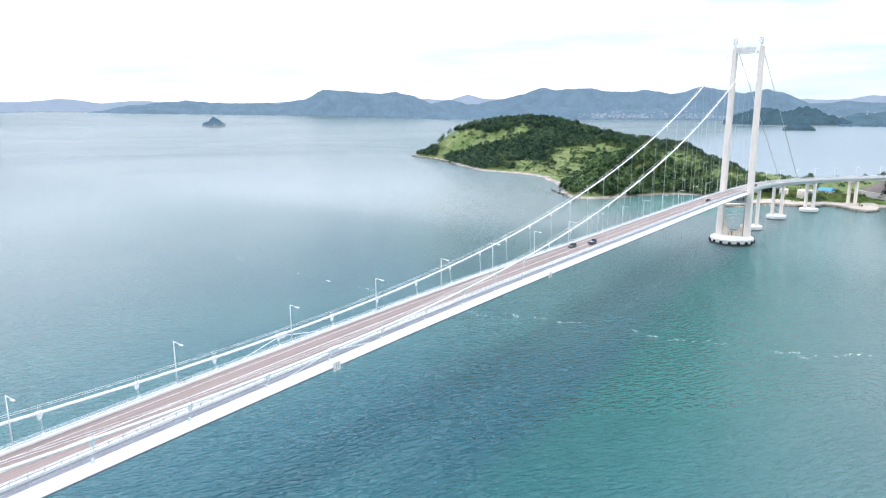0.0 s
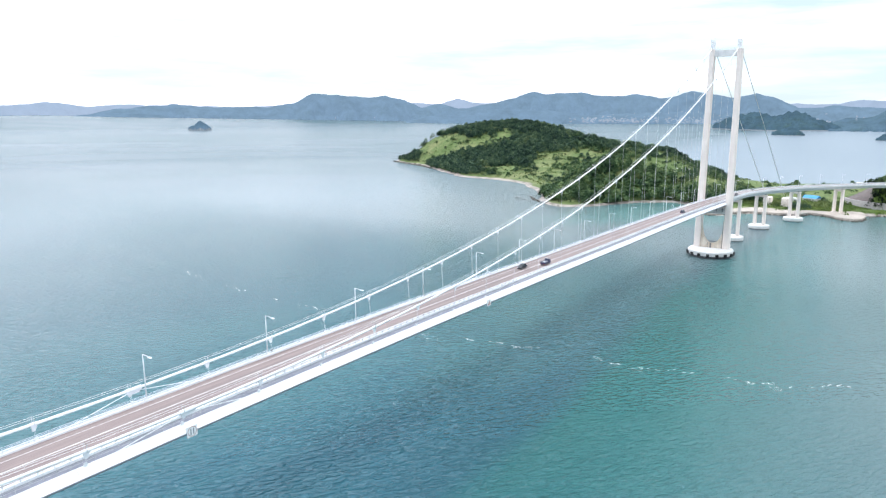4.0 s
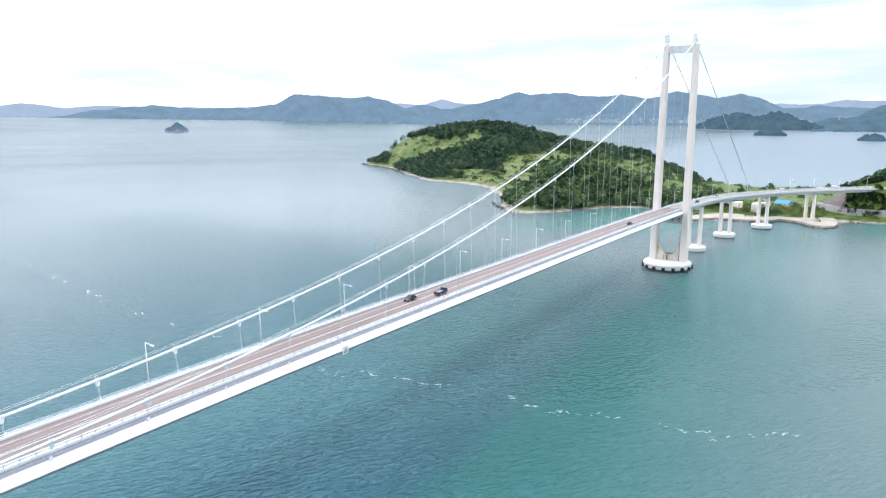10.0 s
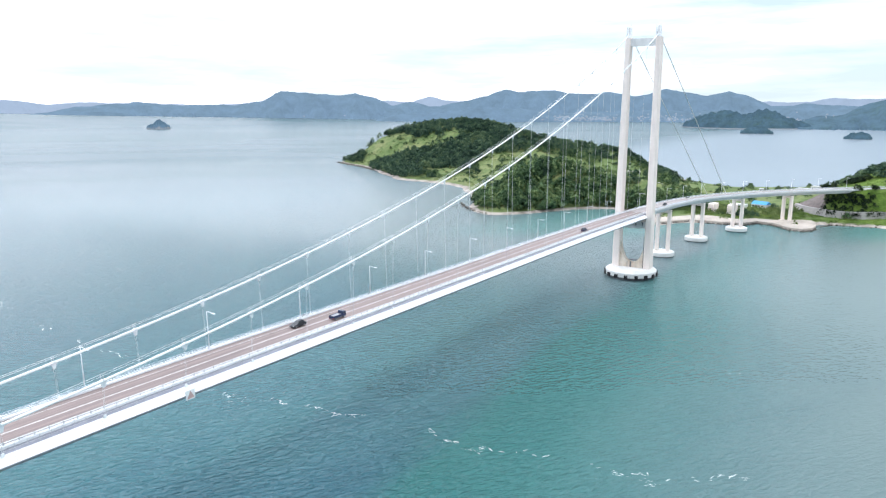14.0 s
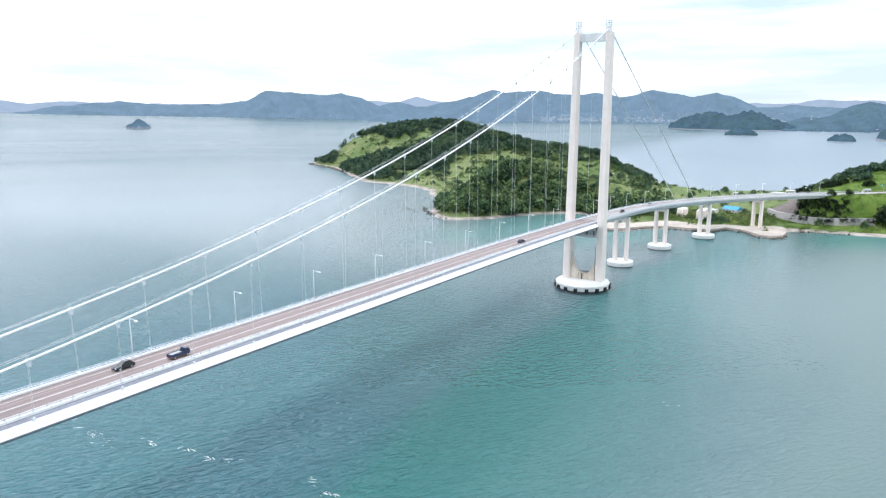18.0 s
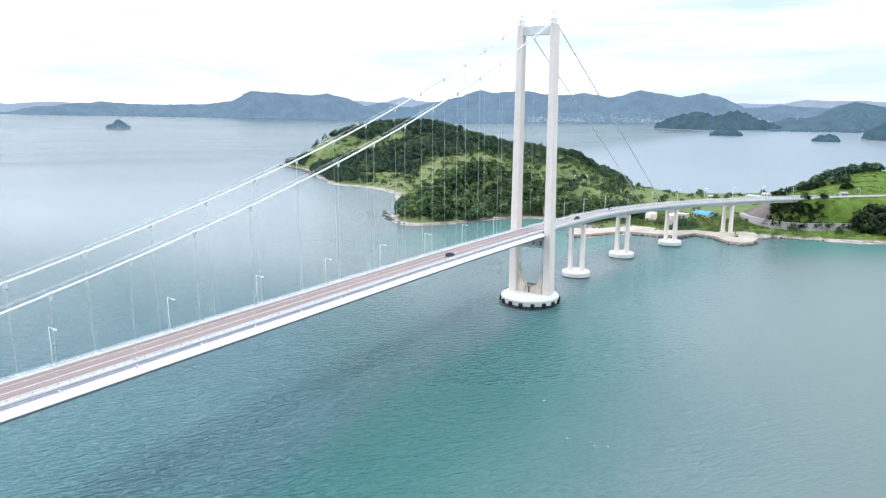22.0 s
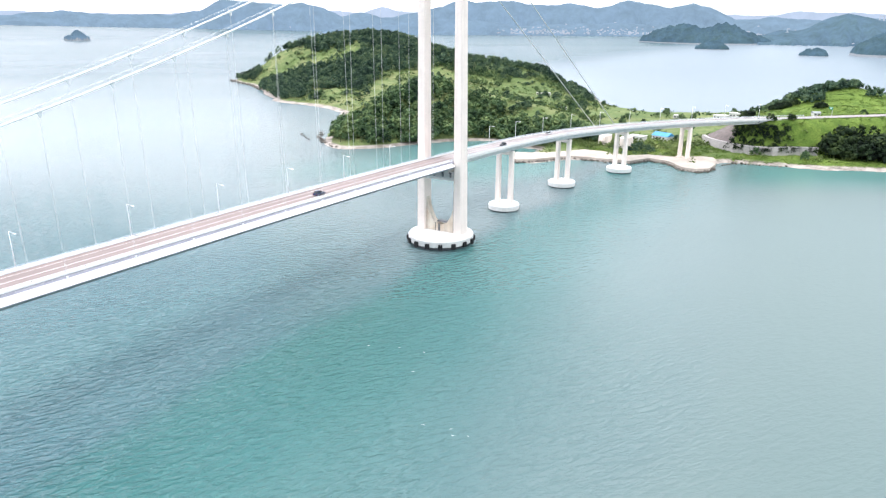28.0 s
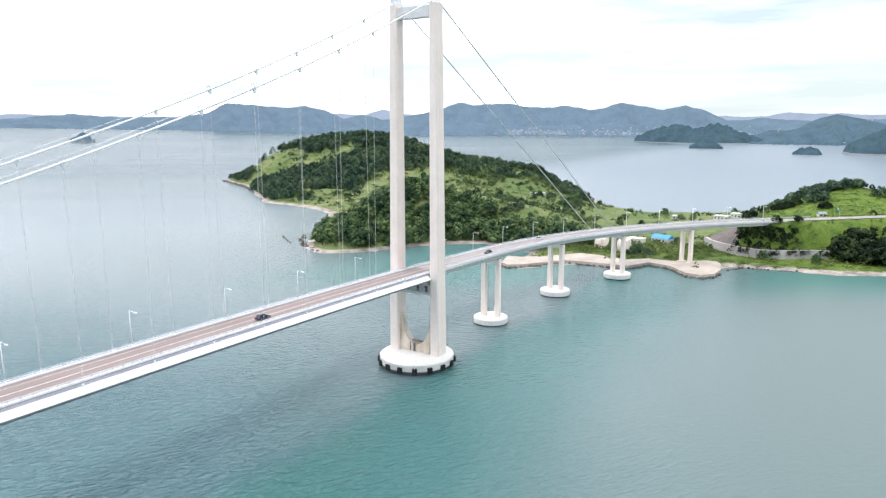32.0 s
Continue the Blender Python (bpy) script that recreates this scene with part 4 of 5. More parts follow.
# ---- main span ----
def main_span():
    root = empty("bridge_deck", "long suspended road deck with white edges and reddish asphalt", "bridge deck")
    g = Geo()
    sweep(g, SPAN_END, 6, [(-5.9, 0.0), (5.9, 0.0), (5.9, -0.35), (7.4, -0.4), (7.4, -2.9), (-7.4, -2.9), (-7.4, -0.4), (-5.9, -0.35)][::-1])
    part("girder", g, M_GREY_STEEL, root)
    for side in (1, -1):
        g = Geo()
        sec = [(7.42, -0.28), (9.05, -1.55), (9.05, -1.72), (7.42, -2.6)]
        sec = [(side * o, d) for o, d in sec]
        seg = stations(SPAN_END, -4.5, 15.0)
        fm_parent = part("fairing", sweep(g, SPAN_END, -4.5, sec if side < 0 else sec[::-1]), M_WHITE, root, "smooth white sloping edge panel")
        # panel seams and the dark lower lip
        g = Geo()
        lip = [(side * 9.06, -1.57), (side * 9.14, -1.60), (side * 9.10, -1.84), (side * 7.42, -2.70), (side * 7.42, -2.62), (side * 9.02, -1.74)]
        sweep(g, SPAN_END, -4.5, lip if side < 0 else lip[::-1])
        part("lower_lip", g, M_GREY_STEEL, fm_parent)
        for s in seg[1:-1]:
            part("seam", Geo().tube([road_at(s, side * 7.44, -0.262), road_at(s, side * 9.06, -1.53)], 0.02, 4), M_GALV, fm_parent)
        # walkway
        g = Geo()
        w = [(5.95, -0.34), (5.95, -0.20), (7.38, -0.24), (7.38, -0.39)]
        w = [(side * o, d) for o, d in w]
        part("walkway", sweep(g, SPAN_END, 6, w if side > 0 else w[::-1]), M_WALKWAY, root)
    g = Geo()
    part("carriageway", sweep(g, SPAN_END, 6, rect(-5.35, 5.35, 0.004, 0.07)), M_ASPHALT, root, "worn reddish-brown asphalt with dark wheel tracks")
    for o in (-3.55, -0.08, 0.08, 3.55):
        g = Geo()
        part("lane_line", sweep(g, SPAN_END, 6, rect(o - 0.1, o + 0.1, 0.072, 0.078)), M_LINE, root)
    for side in (1, -1):
        # kerb with a low vehicle barrier on it
        g = Geo()
        part("kerb", sweep(g, SPAN_END, 6, rect(side * 5.66 - 0.28, side * 5.66 + 0.28, 0.0, 0.42)), M_WHITE, root, "white-painted kerb")
        bar = empty("barrier")
        bar.parent = root
        for z, hh in ((0.62, 0.10), (0.92, 0.12)):
            g = Geo()
            part("rail", sweep(g, SPAN_END, 6, rect(side * 5.62 - 0.07, side * 5.62 + 0.07, z - hh / 2, z + hh / 2)), M_WHITE, bar)
        pm = Geo().box((0, 0, 0.35), (0.16, 0.14, 0.72)).box((0, 0, 0.72), (0.2, 0.2, 0.06)).mesh("post", M_GALV)
        near = list(np.arange(-488, 6, 2.5))
        for s in near:
            ob = part("post", pm, M_GALV, bar)
            ob.matrix_basis = Matrix.Translation(road_at(s, side * 5.70, 0.30))
        # outer hand rail
        hr = empty("hand_rail")
        hr.parent = root
        for z in ((0.25, 0.55, 0.85, 1.15) if side > 0 else (0.0, 0.25, 0.5, 0.75)):
            g = Geo()
            part("rail", sweep(g, SPAN_END, -4.5, rect(side * 7.3 - 0.03, side * 7.3 + 0.03, z - 0.012 - 0.02 * (side < 0), z + 0.012 + 0.02 * (side < 0))), M_RAIL if side < 0 else M_GALV, hr)
        g = Geo()
        for s in np.arange(SPAN_END, -5, 2.0):
            x, y, z = road_at(s, side * 7.3, 0.5 if side > 0 else 0.28)
            g.box((x, y, z), (0.05, 0.05, 1.4 if side > 0 else 1.0))
        ob = part("post", g, M_RAIL if side < 0 else M_GALV, hr)
        ob["kind"] = "stuff"
    # drain boxes on the walkway edges
    dm = Geo().box((0, 0, 0.25), (0.4, 0.5, 0.5)).box((0, 0, 0.53), (0.5, 0.6, 0.06)).mesh("cable_box", M_DARK_STEEL)
    for s in np.arange(-470, -10, 60.0):
        for off in (5.15, -7.1):
            ob = part("cable_box", dm, M_DARK_STEEL, root, "small dark box beside the kerb")
            ob.matrix_basis = Matrix.Translation(road_at(s + (20 if off < 0 else 0), off, 0.06))
    return root


main_span()


# ---- cables and hangers ----
CABLE_X = 8.3
CABLE_LOW, CABLE_TOP, HALF = 49.2, 140.2, 422.5


def cable_z(y):
    return CABLE_LOW + (CABLE_TOP - CABLE_LOW) * ((y + HALF) / HALF) ** 2


def cables():
    clamp_m = Geo().tube([(0, -0.55, 0), (0, 0.55, 0)], 0.34, 10).box((0, 0, -0.75), (0.2, 0.5, 1.0), 0, 2.0).mesh("clamp", M_WHITE)
    for side in (1, -1):
        x = C + side * CABLE_X
        root = empty("main_cable", "thick white main suspension cable sagging from the tower", "bridge cable", "main cables")
        ys = list(np.linspace(SPAN_END, 0, 90))
        part("cable", Geo().tube([(x, y, cable_z(y)) for y in ys], 0.265, 12), M_CABLE, root, smooth=True)
        for dx in (-0.42, 0.42):
            g = Geo()
            g.tube([(x + dx, y, cable_z(y) + 1.15) for y in ys[:-2]], 0.03, 5)
            part("hand_rope", g, M_CABLE, root, "thin hand rope above the cable")
        end = (x, 257.5, 11.5)
        part("back_stay", Geo().tube([(x, 0, CABLE_TOP - 0.3), (x, 3, 139.0), (x, 130, 75.6), (x, 226, 27.0), end], 0.24, 12), M_STAY, root, "straight grey back stay", True)
        yc = -423.5
        for dy in (-13.0, 13.0):
            part("centre_tie", Geo().tube([(x, yc, cable_z(yc) - 0.3), (C + side * 7.75, yc + dy, road_z(yc + dy) - 0.2)], 0.07, 6), M_CABLE, root)
        part("centre_clamp", Geo().tube([(x, yc - 1.6, cable_z(yc)), (x, yc + 1.6, cable_z(yc))], 0.42, 12).box((x, yc, cable_z(yc) - 0.5), (0.3, 2.4, 0.8)), M_WHITE, root)
        for k, y in enumerate(np.arange(-21.1, -625, -17.53)):
            z = cable_z(y)
            cl = part("clamp", clamp_m, M_WHITE, root)
            slope = math.degrees(math.atan(2 * (CABLE_TOP - CABLE_LOW) * (y + HALF) / HALF ** 2))
            cl.matrix_basis = pose(x, y, z, slope, 0, 0)
            foot = road_z(y) - 0.25
            hx = C + side * 7.75
            if z - foot > 1.6:
                g = Geo()
                for dy in (-0.12, 0.12):
                    g.tube([(x, y + dy, z - 0.6), (hx, y + dy, foot)], 0.022, 5)
                hg = part("hanger", g, M_HANGER, root)
                sk = Geo().box((hx, y, foot + 0.2), (0.28, 0.6, 0.6), 0, 0.7)
                part("socket", sk, M_WHITE, hg)
            for dx in (-0.42, 0.42):
                part("rope_post", Geo().box((dx, 0, 0.65), (0.08, 0.08, 1.3)), M_GALV, cl)


cables()


# ---- approach viaduct ----
def viaduct():
    root = empty("viaduct_deck", "curving grey road viaduct with pale blue railings", "viaduct")
    s0, s1 = 6.3, 338
    g = Geo()
    part("girder", sweep(g, s0, s1, [(-3.6, -3.2), (3.6, -3.2), (4.0, -0.9), (5.9, -0.55), (5.9, 0.0), (-5.9, 0.0), (-5.9, -0.55), (-4.0, -0.9)], 8), M_CONCRETE_EDGE, root)
    g = Geo()
    part("carriageway", sweep(g, s0, 600, rect(-5.3, 5.3, 0.004, 0.07), 8), M_ASPHALT_GREY, root, "worn grey asphalt")
    for o in (-3.5, -0.08, 0.08, 3.5):
        part("lane_line", sweep(Geo(), s0, 600, rect(o - 0.1, o + 0.1, 0.072, 0.078), 8), M_LINE, root)
    for side in (1, -1):
        part("edge_beam", sweep(Geo(), s0, s1, rect(side * 5.75 - 0.3, side * 5.75 + 0.3, -0.75, 0.45), 8), M_CONCRETE_EDGE, root, "grey concrete edge beam")
        rail = empty("railing")
        rail.parent = root
        for z in (0.65, 0.9, 1.15):
            part("rail", sweep(Geo(), s0, s1 + 30, rect(side * 5.75 - 0.05, side * 5.75 + 0.05, z - 0.05, z + 0.05), 8), M_RAIL, rail)
        pm = Geo().box((0, 0, 0.4), (0.14, 0.12, 0.8)).mesh("post", M_RAIL)
        for s in np.arange(s0 + 1, s1 + 30, 2.5):
            ob = part("post", pm, M_RAIL, rail)
            ob.matrix_basis = Matrix.Translation(road_at(s, side * 5.75, 0.4)) @ Matrix.Rotation(road_turn(s), 4, "Z")
        rib = Geo().box((0, 0, 0), (0.9, 0.22, 0.5), 0, 0.8).mesh("rib", M_CONCRETE_EDGE)
        for s in np.arange(s0 + 2, 318, 4.0):
            ob = part("rib", rib, M_CONCRETE_EDGE, root)
            ob.matrix_basis = Matrix.Translation(road_at(float(s), side * 5.55, -1.0)) @ Matrix.Rotation(road_turn(float(s)), 4, "Z")
        # service pipe under the edge
        part("service_pipe", Geo().tube([road_at(s, side * 5.0, -1.15) for s in stations(s0, s1, 8)], 0.16, 6), M_RAIL, root)


viaduct()


def pier(s, foot, in_water=True):
    x, y, z = road_at(s)
    root = empty("viaduct_pier", "pale two-column concrete pier" + (" on a round base in the sea" if in_water else " on the quay"), "bridge pier", "viaduct piers", at=(x, y, 0), turn=math.degrees(road_turn(s)))
    top = z - 3.55
    k = 40
    if in_water:
        def ring(r, zz):
            return [(r * math.cos(2 * math.pi * i / k), r * math.sin(2 * math.pi * i / k), zz) for i in range(k)]
        part("pier_base", Geo().loft([ring(7.8, 0.55), ring(8.25, 0.6), ring(8.3, 2.8), ring(8.0, 3.25), ring(7.6, 3.35)]), M_BASE, root, "round white base")
        # near-black core gives the shaded gap between base and water
        part("shade_core", Geo().loft([ring(7.3, -3), ring(7.3, 0.6)]), M_DARK_STEEL, root, "dark core standing in for shade under the base")
    else:
        part("pier_base", Geo().box((0, 0, foot - 0.8), (11, 4, 1.8)), M_CONCRETE, root)
    for side in (1, -1):
        rings = []
        for zz, w in ((foot, 1.25), (top - 2.0, 1.15), (top, 1.3)):
            c = 0.25
            rings.append([(side * 3.7 + px, py, zz) for px, py in ((-w + c, -w), (w - c, -w), (w, -w + c), (w, w - c), (w - c, w), (-w + c, w), (-w, w - c), (-w, -w + c))])
        part("column", Geo().loft(rings), M_CONCRETE, root)
        part("bearing", Geo().box((side * 3.2, 0, top + 0.16), (1.2, 1.2, 0.4)), M_DARK_STEEL, root)
    part("cap_beam", Geo().box((0, 0, top - 1.0), (5.2, 2.0, 1.9)), M_CONCRETE, root)


for s_, foot_, wet_ in ((65.5, 3.3, True), (132.5, 3.3, True), (194, 3.3, True), (258, 3.2, False)):
    pier(s_, foot_, wet_)


# ---- street lamps ----
def street_lamp():
    root = empty("street_lamp", "slim white street lamp with one arm over the road", "street lamp", "street lamps")
    part("pole", Geo().tube([(0, 0, 0), (0, 0, 4.6), (0, 0, 9.2)], [0.13, 0.11, 0.08], 8), M_WHITE, root, smooth=True)
    part("base_plate", Geo().box((0, 0, 0.25), (0.5, 0.5, 0.5), 0, 0.8), M_WHITE, root)
    part("arm", Geo().tube([(0, 0, 9.0), (0.3, 0, 9.18), (2.0, 0, 9.02)], 0.06, 6), M_WHITE, root, smooth=True)
    head = part("lamp_head", Geo().box((2.35, 0, 9.0), (1.0, 0.42, 0.18), 0, 0.75), M_WHITE, root)
    part("lens", Geo().box((2.35, 0, 8.89), (0.7, 0.3, 0.05)), M_LAMP_GLASS, head)
    return root


first = street_lamp()
first.matrix_basis = Matrix.Translation(road_at(-452.5, -5.75, 0.4))
for k in range(-2, 27):
    s = -452.5 + 30.0 * k
    if k == 0 or abs(s) < 8:
        continue
    copy_thing(first, Matrix.Translation(road_at(s, -5.75, 0.4)) @ Matrix.Rotation(road_turn(s), 4, "Z"))


# ---- woods ----
def blob_tree(rng, tall, wide, lumps, leaves):
    """A crown of uneven leaf clumps with loose leaf sprays round them; unit is metres, foot at 0."""
    ico = []
    t = (1 + 5 ** 0.5) / 2
    for a, b in ((1, t), (-1, t), (1, -t), (-1, -t)):
        ico += [(0, a, b), (a, b, 0), (b, 0, a)]
    ico = np.array(ico) / math.hypot(1, t)
    d = np.linalg.norm(ico[:, None] - ico[None], axis=-1)
    near = (d > 0.1) & (d < 1.1)
    tri = []
    for i in range(12):
        for j in range(i + 1, 12):
            for k in range(j + 1, 12):
                if near[i, j] and near[j, k] and near[i, k]:
                    n = np.cross(ico[j] - ico[i], ico[k] - ico[i])
                    tri.append((i, j, k) if n @ ico[i] > 0 else (i, k, j))
    tri = np.array(tri)
    vs, fs, base = [], [], 0
    clumps = []
    for q in range(lumps):
        a = q * 2.4 + rng.uniform(-0.6, 0.6)
        h = 0.26 + 0.66 * (q + rng.uniform(0.2, 0.8)) / lumps
        r = wide * 0.5 * (1 - 0.80 * max(0, (h - 0.40) / 0.60) ** 1.3) * rng.uniform(0.45, 0.95)
        size = wide * rng.uniform(0.13, 0.26) * (1.2 - 0.55 * h)
        c = np.array([r * math.cos(a), r * math.sin(a), tall * h])
        clumps.append((c, size))
        vs.append(ico * size * np.array([0.78, 0.78, 0.6]) * rng.uniform(0.6, 1.15, (12, 1)) + c)
        fs.append(tri + base)
        base += 12
    for q in range(leaves):
        c, size = clumps[rng.randint(lumps)]
        way = rng.normal(size=3) + np.array([0, 0, 0.45])
        way += 0.7 * np.array([c[0], c[1], 0]) / (np.hypot(c[0], c[1]) + 1e-6)
        way /= np.linalg.norm(way) + 1e-6
        p = c + way * size * np.array([1, 1, 0.8]) * rng.uniform(0.75, 1.25)
        face = way + rng.normal(size=3) * 0.45
        u = np.cross(face, rng.normal(size=3))
        u /= np.linalg.norm(u) + 1e-6
        w = np.cross(face, u)
        w /= np.linalg.norm(w) + 1e-6
        k = wide * rng.uniform(0.045, 0.105)
        vs.append(np.array([p - u * k, p + u * k * rng.uniform(0.5, 1.1) - w * k * 0.5, p + w * k * rng.uniform(0.9, 1.7)]))
        fs.append(np.array([[base, base + 1, base + 2]]))
        base += 3
    # trunk
    r = 0.03 * tall
    tv = [(r * math.cos(k * 2.094) * w, r * math.sin(k * 2.094) * w, z) for z, w in ((-0.6, 1.2), (tall * 0.5, 0.5)) for k in range(3)]
    vs.append(np.array(tv))
    fs.append(np.array([[base, base + 1, base + 4], [base, base + 4, base + 3], [base + 1, base + 2, base + 5], [base + 1, base + 5, base + 4], [base + 2, base, base + 3], [base + 2, base + 3, base + 5]]))
    return np.concatenate(vs), np.concatenate(fs)


RNG = np.random.RandomState(11)
TREE_TALL = [blob_tree(RNG, 1.0, 0.70, 12, 150) for _ in range(9)]
TREE_ROUND = [blob_tree(RNG, 1.0, 1.10, 14, 170) for _ in range(9)]
SHRUB = [blob_tree(RNG, 1.0, 1.9, 4, 28) for _ in range(6)]
WEEDS = [(v * np.array([1.5, 1.5, 0.55]), f) for v, f in [blob_tree(RNG, 1.0, 1.9, 3, 22) for _ in range(6)]]


def plant(name, label, mat, spots, kinds, lo, hi, category="woodland", at_z=None):
    """Many trees as one wood: spots are (x, y); at_z gives their feet where they don't stand on the ground."""
    if len(spots) == 0:
        return
    sp = np.array(spots)
    z = land_z(sp[:, 0], sp[:, 1])[0] if at_z is None else at_z
    vs, fs, base = [], [], 0
    for (x, y), zz in zip(spots, z):
        v, f = kinds[RNG.randint(len(kinds))]
        s = RNG.uniform(lo, hi)
        a = RNG.uniform(0, 2 * math.pi)
        ca, sa = math.cos(a), math.sin(a)
        w = RNG.uniform(0.85, 1.2)
        vs.append(np.stack([(v[:, 0] * ca - v[:, 1] * sa) * s * w + x, (v[:, 0] * sa + v[:, 1] * ca) * s * w + y, v[:, 2] * s + zz - 0.3], -1))
        fs.append(f + base)
        base += len(v)
    v, f = np.concatenate(vs).astype(np.float32), np.concatenate(fs).astype(np.int32)
    me = bpy.data.meshes.new(name)
    me.vertices.add(len(v))
    me.vertices.foreach_set("co", v.ravel())
    me.loops.add(f.size)
    me.loops.foreach_set("vertex_index", f.ravel())
    me.polygons.add(len(f))
    me.polygons.foreach_set("loop_start", np.arange(0, f.size, 3, dtype=np.int32))
    me.materials.append(mat)
    me.update(calc_edges=True)
    me.validate()
    tagged(new(name, me), label, category, kind="stuff")


def patch_noise(x, y, w, seed):
    return math.sin(x * w + seed) * math.cos(y * w * 1.1 + 2 * seed) + 0.6 * math.sin((x + y) * w * 1.9 + 3 * seed) + 0.4 * math.sin((x - 0.6 * y) * w * 3.7 + seed)


def scatter(zones, gap, ragged=0.35, chance=1.0, road_gap=9.5, inland=8.0):
    """Spots on a jittered grid inside ragged ellipses (cx, cy, rx, ry, turn)."""
    out, taken = [], set()
    for cx, cy, rx, ry, turn in zones:
        ca, sa = math.cos(turn), math.sin(turn)
        R = max(rx, ry) * 1.4
        for i in range(int((cx - R) / gap), int((cx + R) / gap) + 1):
            for j in range(int((cy - R) / gap), int((cy + R) / gap) + 1):
                if (i, j) in taken:
                    continue
                x, y = (i + RNG.uniform(-0.45, 0.45)) * gap, (j + RNG.uniform(-0.45, 0.45)) * gap
                u, v = (x - cx) * ca + (y - cy) * sa, -(x - cx) * sa + (y - cy) * ca
                if (u / rx) ** 2 + (v / ry) ** 2 < 1 + ragged * patch_noise(x, y, 0.045, cx) and RNG.uniform() < chance:
                    taken.add((i, j))
                    out.append((x, y))
    return keep_land(out, inland, road_gap)


def keep_land(out, inland=8.0, road_gap=9.5):
    if not out:
        return out
    sp = np.array(out)
    d = shore_distance(sp[:, 0], sp[:, 1])
    keep = d > inland
    road = np.array([(p[1], p[2]) for p in ROAD_LINE if p[1] > 60])
    q = np.min(np.hypot(sp[:, None, 0] - road[None, :, 0], sp[:, None, 1] - road[None, :, 1]), axis=1)
    return [tuple(p) for p, k, r in zip(sp, keep, q) if k and r > road_gap]


HUMP = [(-192, 236, 58, 74, 0.45), (-122, 262, 72, 34, -0.15), (-56, 268, 46, 16, 0.1)]
plant("near_wood", "dense dark green wood on the point beside the strait", M_LEAF_GREEN, scatter(HUMP, 5.6, 0.2, 1.0, 9.5, 5.0), TREE_TALL + TREE_ROUND, 4.0, 14.5)
SLOPE = [(-398, 548, 72, 36, 0.1), (-425, 478, 42, 40, 0.0), (-385, 440, 16, 12, 0.0), (-505, 462, 72, 60, -0.7), (-450, 515, 58, 52, 0), (-560, 500, 34, 24, 0), (-482, 414, 40, 20, -0.75), (-446, 392, 26, 16, -0.5)]
plant("slope_wood", "dark pine wood down the island's slope", M_LEAF_DARK, scatter(SLOPE, 5.0, 0.3, 1.0, 9.5, 4.0), TREE_ROUND + TREE_TALL, 3.5, 11.5)
CREST = [(-545, 628, 100, 44, 0), (-445, 612, 84, 42, 0), (-235, 628, 104, 30, 0.1), (-142, 600, 38, 40, 0), (-290, 566, 60, 13, -0.1), (-118, 562, 22, 16, 0.2)]
plant("crest_wood", "mixed wood along the island's crest", M_LEAF_DARK, scatter(CREST, 6.0, 0.4), TREE_ROUND + TREE_TALL, 4.5, 11.0)
PATCHES = [(-420, 400, 26, 12, 0.2), (-272, 546, 66, 13, -0.2), (-345, 562, 44, 16, 0.1), (-180, 575, 30, 10, 0), (-158, 500, 8, 6, 0), (-330, 486, 26, 5, 0.1), (-250, 505, 24, 5, 0.15), (-205, 470, 22, 5, 0.1), (-395, 490, 22, 6, 0.2), (-118, 500, 12, 7, 0), (-230, 430, 26, 6, 0.2), (-160, 425, 30, 6, -0.2), (-300, 425, 22, 6, 0.2), (-100, 440, 10, 5, 0), (-125, 345, 30, 7, 0.2), (-60, 330, 24, 6, -0.1), (-190, 345, 26, 7, 0.1), (-560, 560, 14, 8, 0), (-600, 528, 18, 9, 0)]
plant("hedge_wood", "dark clumps of trees between the terraced fields", M_LEAF_GREEN, scatter(PATCHES, 5.6, 0.5), TREE_ROUND + TREE_TALL, 3.0, 8.0)
HEAD = [(-682, 552, 30, 18, -0.4), (-668, 540, 28, 12, -0.4)]
plant("headland_wood", "windswept pines on the rocky headland", M_LEAF_DARK, scatter(HEAD, 5.5, 0.3), TREE_TALL, 7.0, 11.0)
row = [(-700 + 130 * k / 26 + RNG.uniform(-4, 4), 590 + 70 * k / 26 + RNG.uniform(-6, 6)) for k in range(26)]
plant("ridge_row", "row of tall pines on the headland's ridge", M_LEAF_DARK, keep_land(row), TREE_TALL, 9.0, 14.0)
EAST = [(90, 497, 12, 8, 0.3), (106, 503, 15, 9, 0.3), (124, 507, 17, 11, 0.2), (141, 510, 13, 10, 0), (118, 535, 40, 16, 0.1), (120, 470, 7, 5, 0), (158, 512, 8, 4, 0), (168, 488, 6, 5, 0), (240, 530, 30, 16, 0)]
plant("hill_wood", "dark wood on the crest of the hill beyond the road", M_LEAF_DARK, scatter(EAST, 4.6, 0.3), TREE_ROUND, 4.5, 9.0)
BANK = [(80, 298, 5, 6, -0.4), (85, 293, 7, 5, -0.3), (92, 291, 8, 5, 0.0), (98, 291, 7, 3.5, 0.2), (106, 294, 6, 3, 0.5), (113, 299, 4, 2.5, 0.6)]
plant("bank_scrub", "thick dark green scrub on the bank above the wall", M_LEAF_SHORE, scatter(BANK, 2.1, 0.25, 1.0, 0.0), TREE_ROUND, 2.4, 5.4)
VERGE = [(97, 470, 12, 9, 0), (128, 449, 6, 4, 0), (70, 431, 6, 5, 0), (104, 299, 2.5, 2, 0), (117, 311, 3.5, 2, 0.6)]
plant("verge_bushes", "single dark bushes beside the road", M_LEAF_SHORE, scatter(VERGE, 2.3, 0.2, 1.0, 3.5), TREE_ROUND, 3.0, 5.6)
